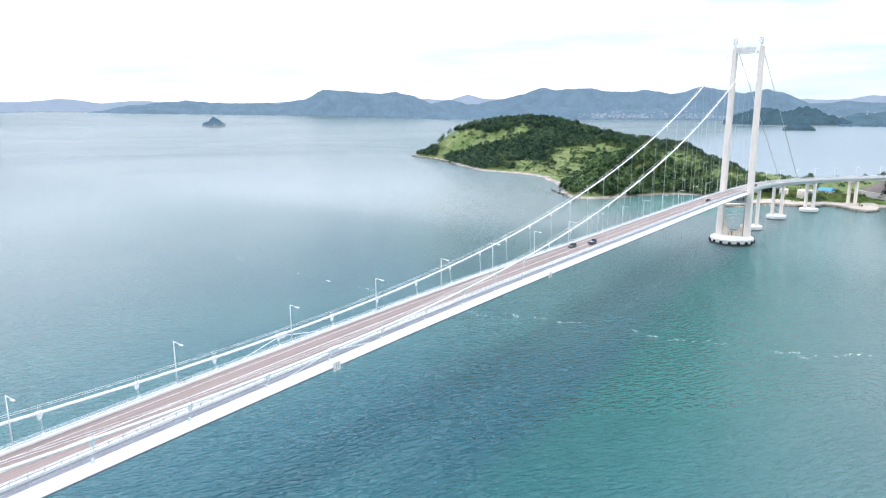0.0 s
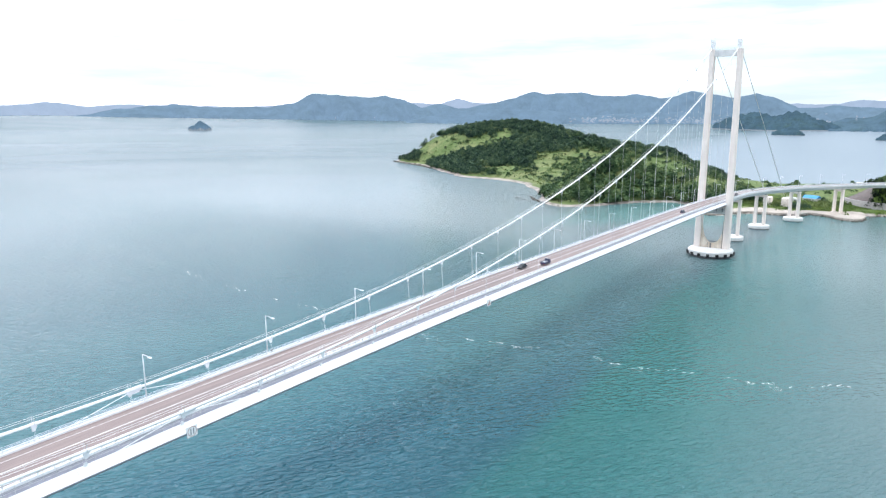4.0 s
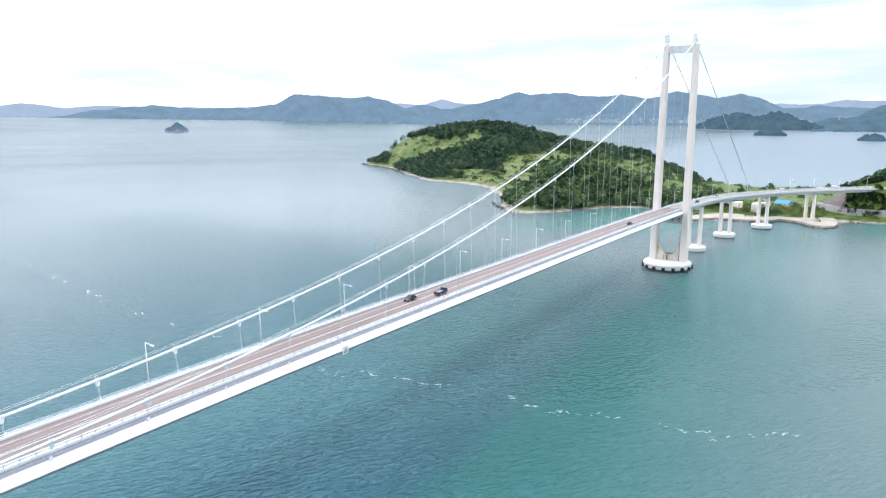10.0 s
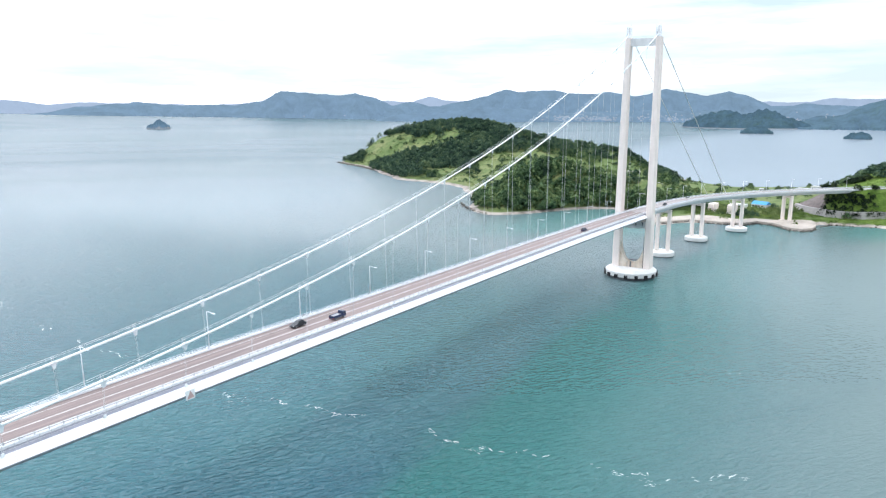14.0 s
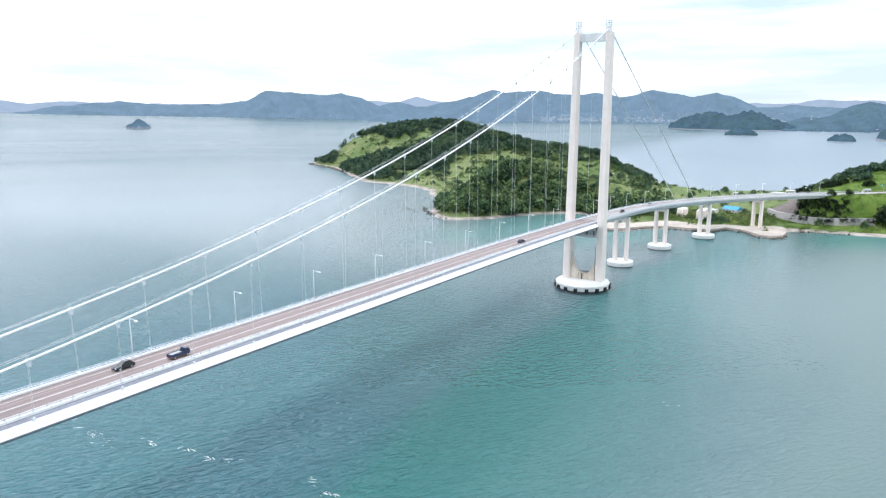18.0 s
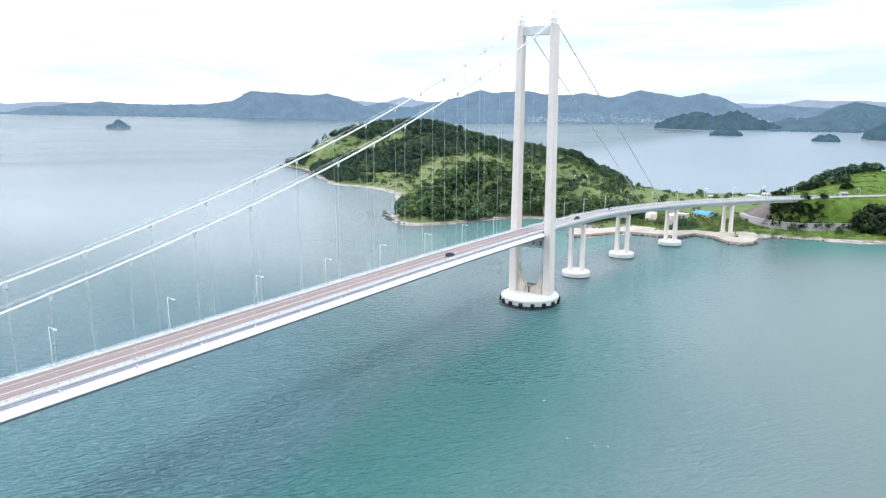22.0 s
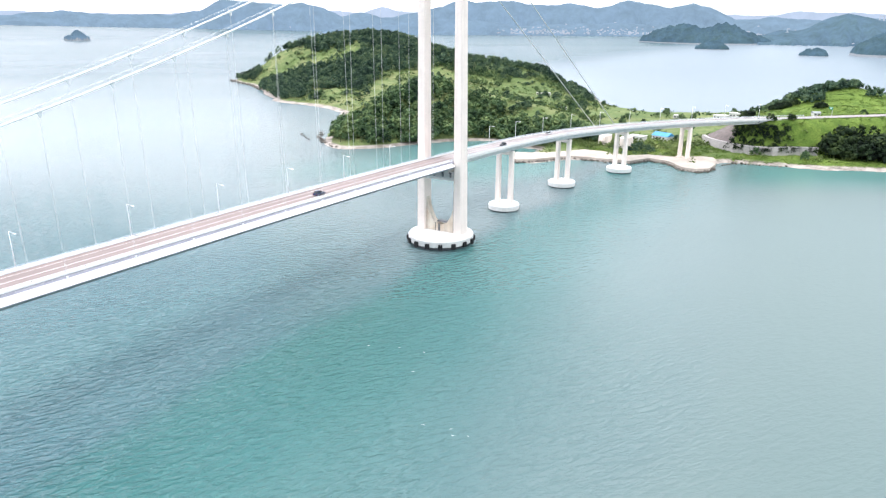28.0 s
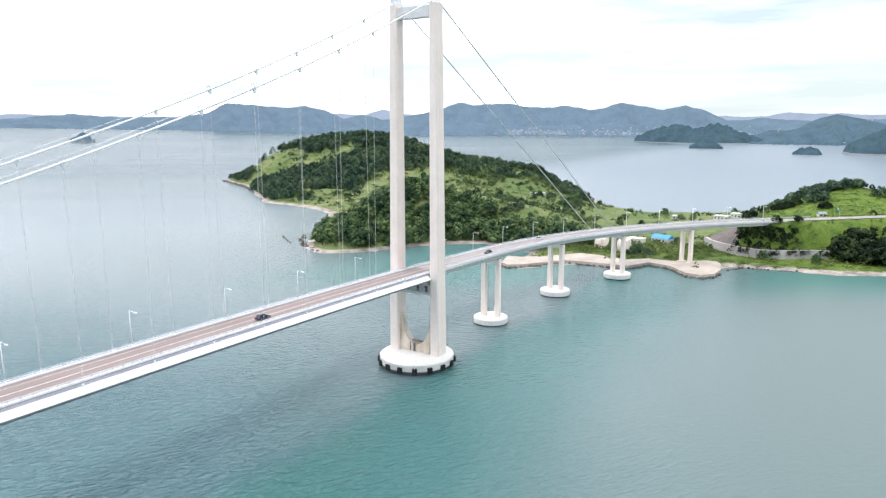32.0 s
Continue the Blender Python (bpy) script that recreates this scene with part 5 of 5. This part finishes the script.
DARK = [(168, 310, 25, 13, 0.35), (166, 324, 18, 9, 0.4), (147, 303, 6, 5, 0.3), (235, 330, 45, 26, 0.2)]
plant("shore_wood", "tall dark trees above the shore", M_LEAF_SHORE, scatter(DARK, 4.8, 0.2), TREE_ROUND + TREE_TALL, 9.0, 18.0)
LOW = [(22, 276, 32, 12, 0.1), (-16, 262, 24, 10, 0), (62, 330, 18, 14, 0), (46, 300, 22, 14, 0.3), (-70, 268, 22, 10, 0)]
plant("shore_scrub", "bright green shrubs behind the quay", M_LEAF_BRIGHT, scatter(LOW, 3.4, 0.4, 0.8), SHRUB, 2.0, 3.6)
# loose shrubs and field hedges over all the open land
open_spots = []
for _ in range(15000):
    x, y = RNG.uniform(-700, 420), RNG.uniform(200, 740)
    if patch_noise(x, y, 0.05, 1.3) + 0.5 * patch_noise(x, y, 0.16, 4.0) > 0.0 and not (x > -70 and y > 310):
        open_spots.append((x, y))
plant("field_scrub", "low bright scrub and hedges over the fields", M_LEAF_BRIGHT, keep_land(open_spots, 9), SHRUB, 0.8, 3.0)
thicket = []
for _ in range(7000):
    x, y = RNG.uniform(-700, 60), RNG.uniform(240, 740)
    if patch_noise(x, y, 0.07, 2.1) + 0.6 * patch_noise(x, y, 0.2, 5.0) > 0.55:
        thicket.append((x, y))
plant("field_thickets", "dark green thickets between the terraced fields", M_LEAF_GREEN, keep_land(thicket, 10), SHRUB, 1.2, 3.4)
# hedges follow the terraces of the old fields
hx_, hy_ = RNG.uniform(-690, 60, 26000), RNG.uniform(240, 720, 26000)
hz_, _ = land_z(hx_, hy_)
hedges = []
for x, y, z in zip(hx_, hy_, hz_):
    if (z / 5.2 + 0.22 * patch_noise(x, y, 0.03, 0.7)) % 1.0 < 0.17 and patch_noise(x, y, 0.055, 3.3) > -0.55 and not (x > -70 and y > 310):
        hedges.append((x, y))
plant("terrace_hedges", "dark hedges along the banks of the terraced fields", M_LEAF_GREEN, keep_land(hedges, 12), SHRUB, 0.9, 2.6)
coppice = []
for _ in range(5200):
    x, y = RNG.uniform(-690, 40), RNG.uniform(250, 730)
    if patch_noise(x, y, 0.045, 5.2) + 0.7 * patch_noise(x, y, 0.11, 1.9) > 0.75 and not (x > -70 and y > 310) and not (x < -520 and 520 < y < 600):
        coppice.append((x, y))
plant("coppices", "small mixed coppices scattered over the old fields", M_LEAF_DARK, keep_land(coppice, 10), TREE_ROUND, 2.6, 6.5)
lone = keep_land([(RNG.uniform(-660, 330), RNG.uniform(260, 680)) for _ in range(260)], 12)
plant("lone_trees", "single trees among the fields", M_LEAF_GREEN, lone, TREE_ROUND, 4.0, 7.0)
hill_scrub = keep_land([(RNG.uniform(78, 330), RNG.uniform(262, 520)) for _ in range(6500)], 5, 6.0)
plant("bank_undergrowth", "lush green undergrowth on the hillside", M_LEAF_LUSH, hill_scrub, WEEDS, 0.8, 2.2)
quay_scrub = keep_land([(RNG.uniform(-30, 78), RNG.uniform(240, 300)) for _ in range(1600)], 11, 4.0)
quay_scrub = [(x, y) for x, y in quay_scrub if not (50 < x < 80 and y < 259)]
plant("quay_undergrowth", "green weeds and low shrubs behind the quay", M_LEAF_LUSH, quay_scrub, WEEDS, 0.8, 2.2)


# ---- quay, shore rocks, retaining wall ----
def quay():
    front = [(-53, 186), (-46, 182), (-38, 188), (-19, 215), (-4, 217), (24, 219), (33, 237), (48, 232), (60, 216), (70, 214), (76.5, 221), (78, 236)]
    back = [(-56, 202), (-46, 205), (-34, 214), (-16, 238), (-2, 238), (18, 231), (31, 243), (47, 243), (58, 250), (66, 256), (73, 256), (77, 246)]
    root = empty("quay", "pale concrete quay and slipway under the viaduct", "quay")
    rings = []
    for (fx, fy), (bx, by) in zip(front, back):
        rings.append([(fx, fy, -1.5), (fx + 0.02 * (bx - fx), fy + 0.02 * (by - fy), 2.2), (0.6 * fx + 0.4 * bx, 0.6 * fy + 0.4 * by, 2.75), (bx, by, 3.6), (bx, by, -1.5)])
    part("slab", Geo().loft(rings), M_SAND, root, "worn pale sandy concrete")
    return front


QUAY_FRONT = quay()


def rock_mesh(seed):
    rng = np.random.RandomState(seed)
    bm = bmesh.new()
    bmesh.ops.create_icosphere(bm, subdivisions=1, radius=1.0)
    for v in bm.verts:
        v.co *= rng.uniform(0.7, 1.2)
        v.co.z *= 0.65
    me = bpy.data.meshes.new("rock")
    bm.to_mesh(me)
    bm.free()
    me.materials.append(M_ROCK)
    return me


ROCKS = [rock_mesh(i) for i in range(5)]


def rock_line(name, label, line, gap, lo, hi, spread):
    root = empty(name, label, "rocks", kind="structure")
    for (x0, y0), (x1, y1) in zip(line[:-1], line[1:]):
        n = max(1, int(math.hypot(x1 - x0, y1 - y0) / gap))
        for i in range(n):
            k = (i + RNG.uniform()) / n
            x, y = x0 + (x1 - x0) * k + RNG.uniform(-spread, spread), y0 + (y1 - y0) * k + RNG.uniform(-spread, spread)
            s = RNG.uniform(lo, hi)
            ob = part("rock", ROCKS[RNG.randint(5)], M_ROCK, root)
            ob.matrix_basis = pose(x, y, RNG.uniform(0.0, 0.9) - s * 0.09, RNG.uniform(-20, 20), RNG.uniform(-20, 20), RNG.uniform(0, 360)) @ Matrix.Diagonal((s, s * RNG.uniform(0.7, 1.2), s, 1))


rock_line("trim_rubble_bank", "rough rubble stones along the quay's foot", [(x, y - 1.0) for x, y in QUAY_FRONT], 1.4, 0.8, 1.7, 1.0)
rock_line("trim_shore_rocks", "dark rocks along the shore below the hill", [(80, 246), (86, 257), (104, 260), (120, 264)], 1.7, 0.5, 1.3, 1.2)
rock_line("trim_point_rocks", "dark rocks off the wooded point", [(-250, 214), (-240, 199), (-224, 181), (-206, 170), (-190, 160)], 3.2, 0.8, 2.2, 2.0)
rock_line("trim_skerries", "half-drowned dark rocks beside the point", [(-264, 200), (-252, 192), (-243, 184), (-232, 178)], 2.3, 0.4, 1.0, 1.5)
rock_line("trim_headland_rocks", "dark rocky cliff foot of the headland", [(-712, 548), (-706, 537), (-660, 515), (-615, 494), (-560, 455)], 4.0, 1.5, 4.2, 2.0)


def retaining_wall():
    root = empty("wall_retaining", "curved grey stone retaining wall under the road bank", "retaining wall", kind="structure")
    line = [(53, 321), (58, 309), (68, 298), (81, 288.5), (95, 284), (108, 287.5), (121, 297), (136, 303)]
    sm = []
    for i in range(len(line) - 1):
        for k in range(4):
            t = k / 4
            sm.append((line[i][0] * (1 - t) + line[i + 1][0] * t, line[i][1] * (1 - t) + line[i + 1][1] * t))
    sm.append(line[-1])
    block = Geo().box((0, 0, 0), (2.42, 1.2, 1.2), 0, 0.98).mesh("stone", M_STONE_WALL)
    core = Geo()
    rings = []
    for i, (x, y) in enumerate(sm):
        (ax, ay), (bx, by) = sm[max(0, i - 1)], sm[min(len(sm) - 1, i + 1)]
        q = math.hypot(bx - ax, by - ay)
        nx, ny = -(by - ay) / q, (bx - ax) / q
        rings.append([(x + nx * 0.3, y + ny * 0.3, 0.5), (x + nx * 0.3, y + ny * 0.3, 9.1), (x + nx * 2.4, y + ny * 2.4, 9.1), (x + nx * 2.4, y + ny * 2.4, 0.5)])
    part("wall_core", core.loft(rings), M_STONE_WALL, root)
    for (x0, y0), (x1, y1) in zip(sm[:-1], sm[1:]):
        L, a = math.hypot(x1 - x0, y1 - y0), math.atan2(y1 - y0, x1 - x0)
        n = max(1, round(L / 2.4))
        for r in range(6):
            for i in range(n):
                k = (i + (0.5 if r % 2 else 0.0) + 0.25) / n
                ob = part("stone", block, M_STONE_WALL, root)
                ob.matrix_basis = pose(x0 + (x1 - x0) * k, y0 + (y1 - y0) * k, 2.6 + r * 1.22 + RNG.uniform(-0.04, 0.04), 0, 0, math.degrees(a) + RNG.uniform(-2, 2))
    # paved cone that falls from the end of the viaduct to the wall
    foot = [(53.5, 323), (58.8, 310.5), (66, 302), (72, 297.3), (77, 293.6)]
    head_line = [(80, 322), (82, 317), (83, 313), (84, 309), (85, 306)]
    g = Geo()
    g.loft([[(fx, fy, 7.2), (0.5 * (fx + hx), 0.5 * (fy + hy), 15.0), (hx, hy, 23.5), (hx + 3, hy + 4, 23.5), (hx + 3, hy + 4, 1.0), (fx, fy, 1.0)] for (fx, fy), (hx, hy) in zip(foot, head_line)])
    part("paved_slope", g, M_PAVED, root, "paved abutment slope")


retaining_wall()


def creepers():
    """Ivy and grass that hang in tufts over the wall's top."""
    line = np.array([(68, 298), (81, 288.5), (95, 284), (108, 287.5), (121, 297), (136, 303)], float)
    spots, feet = [], []
    for _ in range(430):
        k = RNG.uniform(0.6, 4.99)
        if patch_noise(k * 40, 7.0, 0.12, 2.2) < -0.15:
            continue
        i, f = int(k), k - int(k)
        p = line[i] * (1 - f) + line[i + 1] * f
        d = (line[i + 1] - line[i]) / np.linalg.norm(line[i + 1] - line[i])
        drop = RNG.uniform(0, 1) ** 1.6
        p = p + np.array([d[1], -d[0]]) * (0.75 if drop > 0.1 else -0.8)
        spots.append(tuple(p))
        feet.append(9.0 - 3.8 * drop)
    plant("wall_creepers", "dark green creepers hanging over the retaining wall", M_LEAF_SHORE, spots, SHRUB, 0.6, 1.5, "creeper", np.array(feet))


creepers()


# ---- anchorages and houses ----
def anchorage():
    for side in (1, -1):
        x = C + side * CABLE_X
        root = empty("cable_anchorage", "square pale concrete block that holds the back stay", "anchorage", "anchorages", at=(x, 262, 0))
        part("block", Geo().box((0, 3, 6.5), (7.5, 13, 9.5), 0, 0.9), M_CONCRETE, root)
        part("splay_hood", Geo().box((0, -4.5, 9.6), (3.2, 4.0, 3.4), 0, 0.8), M_CONCRETE, root)


anchorage()


def house(x, y, turn, w, d, h, roof_mat, label, gable=True, wall=M_HOUSE):
    z = min(height(x, y), height(x + 3, y), height(x - 3, y)) - 0.2
    root = empty("house", label, "house", "shore houses", at=(x, y, z), turn=turn)
    part("wall", Geo().box((0, 0, h / 2), (w, d, h)), wall, root)
    g = Geo()
    if gable:
        e, rh = 0.5, 0.28 * d
        a = [(-w / 2 - e, -d / 2 - e, h - 0.1), (-w / 2 - e, d / 2 + e, h - 0.1), (-w / 2 - e, 0, h + rh)]
        b = [(w / 2 + e, p[1], p[2]) for p in a]
        g.loft([a, b])
    else:
        g.box((0, 0, h + 0.2), (w + 0.6, d + 0.6, 0.4))
    part("roof", g, roof_mat, root)
    for k in range(int(w // 3)):
        px = -w / 2 + 1.6 + 3 * k
        win = part("window", Geo().box((px, -d / 2 - 0.03, h * 0.58), (1.3, 0.1, 1.1)), M_GLASS_DARK, root)
        part("frame", Geo().box((px, -d / 2 - 0.06, h * 0.58 - 0.62), (1.6, 0.2, 0.12)), M_WHITE, win)
    part("door", Geo().box((w / 2 - 0.9, -d / 2 - 0.03, 1.0), (0.95, 0.1, 2.0)), M_GREY_STEEL, root)


house(26, 303, -20, 14, 9, 4.0, M_ROOF_BLUE, "low shed with a bright blue metal roof behind the quay")
house(9, 292, -12, 12, 8, 3.6, M_HOUSE, "low white house with a flat roof", False)
house(49, 429, -12, 12, 8, 3.6, M_HOUSE, "long white house on the low neck of land", False)
house(61, 431, -12, 9, 7, 4.4, M_HOUSE, "white house on the neck of land", False)
house(-98, 400, 20, 11, 6, 3.0, M_HOUSE, "small white shed among fields", False)
house(-128, 398, 5, 9, 5, 2.8, M_HOUSE, "pale shed among fields", False)
house(-160, 505, 15, 16, 6, 2.6, M_HOUSE, "long pale greenhouse among fields", False)
house(8, 440, 0, 8, 6, 3.2, M_HOUSE, "small white cottage near the far beach", False)
house(127, 418, 30, 6, 4.5, 3.0, M_GREY_STEEL, "grey-roofed pavilion on the green hillside")


# ---- signs ----
def nav_sign(s, shape):
    x, y, z = road_at(s, 9.25, -1.2)
    root = empty("navigation_sign", "white navigation panel on the deck edge with " + ("a red triangle" if shape == "triangle" else "two ringed bars"), "navigation sign", "navigation signs", at=(x, y, z))
    part("panel", Geo().box((0, 0, -0.3), (0.14, 2.15, 2.05)), M_SIGN_WHITE, root)
    if shape == "triangle":
        g = Geo().loft([[(0.075, -0.9, -1.12), (0.075, 0.9, -1.12), (0.075, 0, 0.50)], [(0.095, -0.9, -1.12), (0.095, 0.9, -1.12), (0.095, 0, 0.50)]])
        part("triangle", g, M_SIGN_RED, root)
    else:
        k = 28
        g = Geo()
        rings = []
        for r, xx in ((0.95, 0.075), (0.95, 0.1), (0.83, 0.1), (0.83, 0.075)):
            rings.append([(xx, r * math.cos(2 * math.pi * i / k), -0.3 + r * math.sin(2 * math.pi * i / k)) for i in range(k)])
        part("ring", g.loft(rings, caps=False), M_SIGN_RED, root)
        for dy in (-0.28, 0.28):
            part("bar", Geo().box((0.085, dy, -0.3), (0.03, 0.22, 1.15)), M_GREY_STEEL, root)
    g = Geo()
    for dy in (-0.9, 0.9):
        g.box((-0.35, dy, 0.2), (0.7, 0.1, 0.1))
    part("bracket", g, M_GALV, root)


nav_sign(-319.4, "triangle")
nav_sign(-423.5, "ring")


def road_sign(s, off):
    x, y, z = road_at(s, off)
    root = empty("road_sign", "green road sign on a steel pole beside the road", "road sign", at=(x, y, z), turn=math.degrees(road_turn(s)))
    part("pole", Geo().tube([(0, 0, -0.5), (0, 0, 6.2)], 0.12, 8), M_GALV, root)
    part("panel", Geo().box((-1.6, -0.15, 5.2), (3.6, 0.1, 2.0)), M_SIGN_GREEN, root)
    for k in range(3):
        part("text_bar", Geo().box((-1.6, -0.21, 5.7 - 0.5 * k), (2.4 - 0.4 * k, 0.02, 0.18)), M_SIGN_WHITE, root)


road_sign(395, -7.5)


# ---- vehicles ----
def vehicle(s, off, paint, label, kind="car", away=True):
    x, y, z = road_at(s, off, 0.08)
    root = empty("car" if kind == "car" else "pickup_truck", label, "car" if kind == "car" else "truck", at=(x, y, z), turn=math.degrees(road_turn(s)) + (0 if away else 180))
    if kind == "car":
        prof = [(-2.25, 0.35, 0.62), (-2.2, 0.32, 0.95), (-1.2, 0.28, 1.02), (0.9, 0.28, 1.0), (2.05, 0.30, 0.82), (2.28, 0.36, 0.6)]
        rings = [[(-0.9, yy, a), (-0.92, yy, (a + b) / 2), (-0.86, yy, b), (0.86, yy, b), (0.92, yy, (a + b) / 2), (0.9, yy, a)] for yy, a, b in prof]
        body = part("body", Geo().loft(rings), paint, root)
        cab = [(-2.0, 0.98, 0.80), (-1.45, 1.55, 0.66), (0.1, 1.62, 0.66), (1.05, 1.0, 0.80)]
        g = Geo().loft([[(-0.8, yy, 0.95), (-w, yy, zz), (w, yy, zz), (0.8, yy, 0.95)] for yy, zz, w in cab])
        part("windows", g, M_GLASS_DARK, body)
        part("roof", Geo().box((0, -0.65, 1.63), (1.28, 1.6, 0.06), 0, 0.94), paint, body)
        wheels, tail_y, top = ((-1.4), (1.4)), -2.26, 0.75
        half = 0.86
    else:
        part("chassis", Geo().box((0, -0.2, 0.55), (1.6, 5.0, 0.25)), M_DARK_STEEL, root)
        rings = [[(-0.86, yy, 0.45), (-0.86, yy, zz), (0.86, yy, zz), (0.86, yy, 0.45)] for yy, zz in ((1.0, 1.95), (2.0, 1.9), (2.35, 1.25), (2.45, 0.6))]
        cabp = part("cab", Geo().loft(rings), paint, root)
        part("windows", Geo().box((0, 1.62, 1.55), (1.76, 0.9, 0.45), 0, 0.96), M_GLASS_DARK, cabp)
        bed = part("load_bed", Geo().box((0, -0.9, 0.8), (1.75, 3.5, 0.2)), paint, root)
        for px, sx, py, sy in ((-0.86, 0.06, -0.9, 3.5), (0.86, 0.06, -0.9, 3.5), (0, 1.75, -2.65, 0.06), (0, 1.75, 0.85, 0.06)):
            part("side_board", Geo().box((px, py, 1.1), (sx, sy, 0.45)), paint, bed)
        part("load", Geo().box((0, -0.9, 1.05), (1.5, 3.1, 0.4), 0, 0.9), M_GREY_STEEL, bed)
        wheels, tail_y, top, half = ((-1.7), (1.6)), -2.7, 0.7, 0.8
    for wy in wheels:
        for side in (1, -1):
            g = Geo().tube([(side * (half - 0.22), wy, 0.33), (side * (half + 0.04), wy, 0.33)], 0.33, 16)
            wh = part("wheel", g, M_RUBBER, root)
            part("rim", Geo().tube([(side * (half + 0.03), wy, 0.33), (side * (half + 0.055), wy, 0.33)], 0.2, 12), M_GALV, wh)
    for side in (1, -1):
        part("tail_lamp", Geo().box((side * 0.68, tail_y, top), (0.3, 0.06, 0.16)), M_RED_TAIL, root)
        part("headlamp", Geo().box((side * 0.64, 2.24 if kind == "car" else 2.44, 0.68), (0.32, 0.08, 0.14)), M_LAMP_GLASS, root)


vehicle(-277.5, -1.8, M_CAR_DARK, "black saloon car driving over the bridge", away=False)
vehicle(-266.0, 1.9, M_CAR_NAVY, "dark blue pickup truck driving over the bridge", "truck")
vehicle(58.0, 2.0, M_CAR_DARK, "dark grey car on the viaduct", away=False)
vehicle(118.0, -1.9, M_CAR_WHITE, "silver car on the viaduct")
vehicle(-86.0, 2.0, M_CAR_NAVY, "dark car approaching the tower")


# ---- foam on the tide line ----
def foam():
    line = [(-640, -165), (-569, -176), (-450, -205), (-336, -223), (-228, -242), (-180, -245), (-66, -249), (0, -234), (19, -236), (48, -229), (62, -226), (80, -224), (104, -207)]
    g = Geo()
    def blob(x, y, L, w, a):
        k = 11
        b = len(g.v)
        ca, sa = math.cos(a), math.sin(a)
        g.v.append((x, y, 0.05))
        for i in range(k):
            t = 2 * math.pi * i / k
            r = RNG.uniform(0.5, 1.15)
            u, v = L * r * math.cos(t), w * r * math.sin(t)
            g.v.append((x + u * ca - v * sa, y + u * sa + v * ca, 0.035))
        for i in range(k):
            g.f.append((b, b + 1 + i, b + 1 + (i + 1) % k))
    for (x0, y0), (x1, y1) in zip(line[:-1], line[1:]):
        L = math.hypot(x1 - x0, y1 - y0)
        near = x0 > -70
        n = int(L / (1.2 if near else 2.6))
        for i in range(n):
            k = RNG.uniform()
            if patch_noise(x0 + (x1 - x0) * k, 0, 0.11, 2.0) < -0.1:
                continue
            s = RNG.uniform(0.10, 0.5) * (1 if near else 1.5)
            blob(x0 + (x1 - x0) * k + RNG.normal() * 0.9, y0 + (y1 - y0) * k + 1.6 * math.sin(0.35 * (x0 + (x1 - x0) * k)) + RNG.normal() * 0.7, s * 3.0, s * 0.30, math.atan2(y1 - y0, x1 - x0) + RNG.normal() * 0.5)
    for x, y, n, sp in ((18.6, -236.1, 16, 1.1), (27, -237, 10, 1.5), (76.9, -226.6, 12, 2.2), (-66, -249, 16, 2.2), (-60, -252, 8, 3.5), (40, -105, 5, 9), (70, -130, 4, 12)):
        for _ in range(n):
            s = RNG.uniform(0.08, 0.34)
            blob(x + RNG.normal() * sp, y + RNG.normal() * sp * 0.5, s * 2.4, s * 0.35, RNG.normal() * 0.35 + 0.15)
    ob = part("foam", g, M_FOAM)
    tagged(ob, "thin broken lines of white foam on the tide", "foam", kind="stuff")


foam()


# ---- villages across the water ----
def villages():
    g = Geo()
    rng = np.random.RandomState(21)
    eye = (110.0, -420.0)
    for a0, a1, dist, z0, n in ((-44.5, -42.5, 4440, 26, 40), (-42.5, -39.0, 4440, 20, 50), (-24.5, -17.5, 4060, 6, 190), (-17, -11.5, 4060, 6, 110), (-6.5, -3.0, 3180, 6, 70), (-3, 1.5, 3150, 6, 50)):
        for _ in range(n):
            a = radians(rng.uniform(a0, a1))
            up = abs(rng.normal()) * 17
            d = dist + up * (2.5 if dist > 4000 else 6.0)
            w, h = rng.uniform(4, 10), rng.uniform(3, 6)
            g.box((eye[0] + d * math.sin(a), eye[1] + d * math.cos(a), z0 + up + h / 2), (w, w * 0.7, h), rng.uniform(0, 1.5))
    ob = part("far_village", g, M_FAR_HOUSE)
    tagged(ob, "white houses of far villages along the opposite shore", "village", kind="stuff")


villages()


def far_landmarks():
    tower_ = empty("far_bridge_tower", "pale tower of another bridge far beyond the hills", "bridge tower", at=(207, 3440, 0))
    for side in (1, -1):
        part("tower_leg", Geo().loft([[(side * (w + 5) + px, py, z) for px, py in ((-2.4, -3), (2.4, -3), (2.4, 3), (-2.4, 3))] for z, w in ((-2, 4.5), (108, 3.0))]), M_FAR_HOUSE, tower_)
    for z in (70, 103):
        part("cross_beam", Geo().box((0, 0, z), (14, 4, 4)), M_FAR_HOUSE, tower_)
    mast = empty("power_pylon", "slim steel power pylon on the far shore", "pylon", at=(-110, 2850, 0))
    for sx in (1, -1):
        for sy in (1, -1):
            part("leg", Geo().loft([[(sx * w + px, sy * w + py, z) for px, py in ((-0.4, -0.4), (0.4, -0.4), (0.4, 0.4), (-0.4, 0.4))] for z, w in ((0, 4.5), (40, 1.2), (58, 0.8))]), M_FAR_HOUSE, mast)
    for z in (42, 48, 54):
        part("cross_arm", Geo().box((0, 0, z), (11 - (z - 42) * 0.4, 0.8, 0.8)), M_FAR_HOUSE, mast)


far_landmarks()
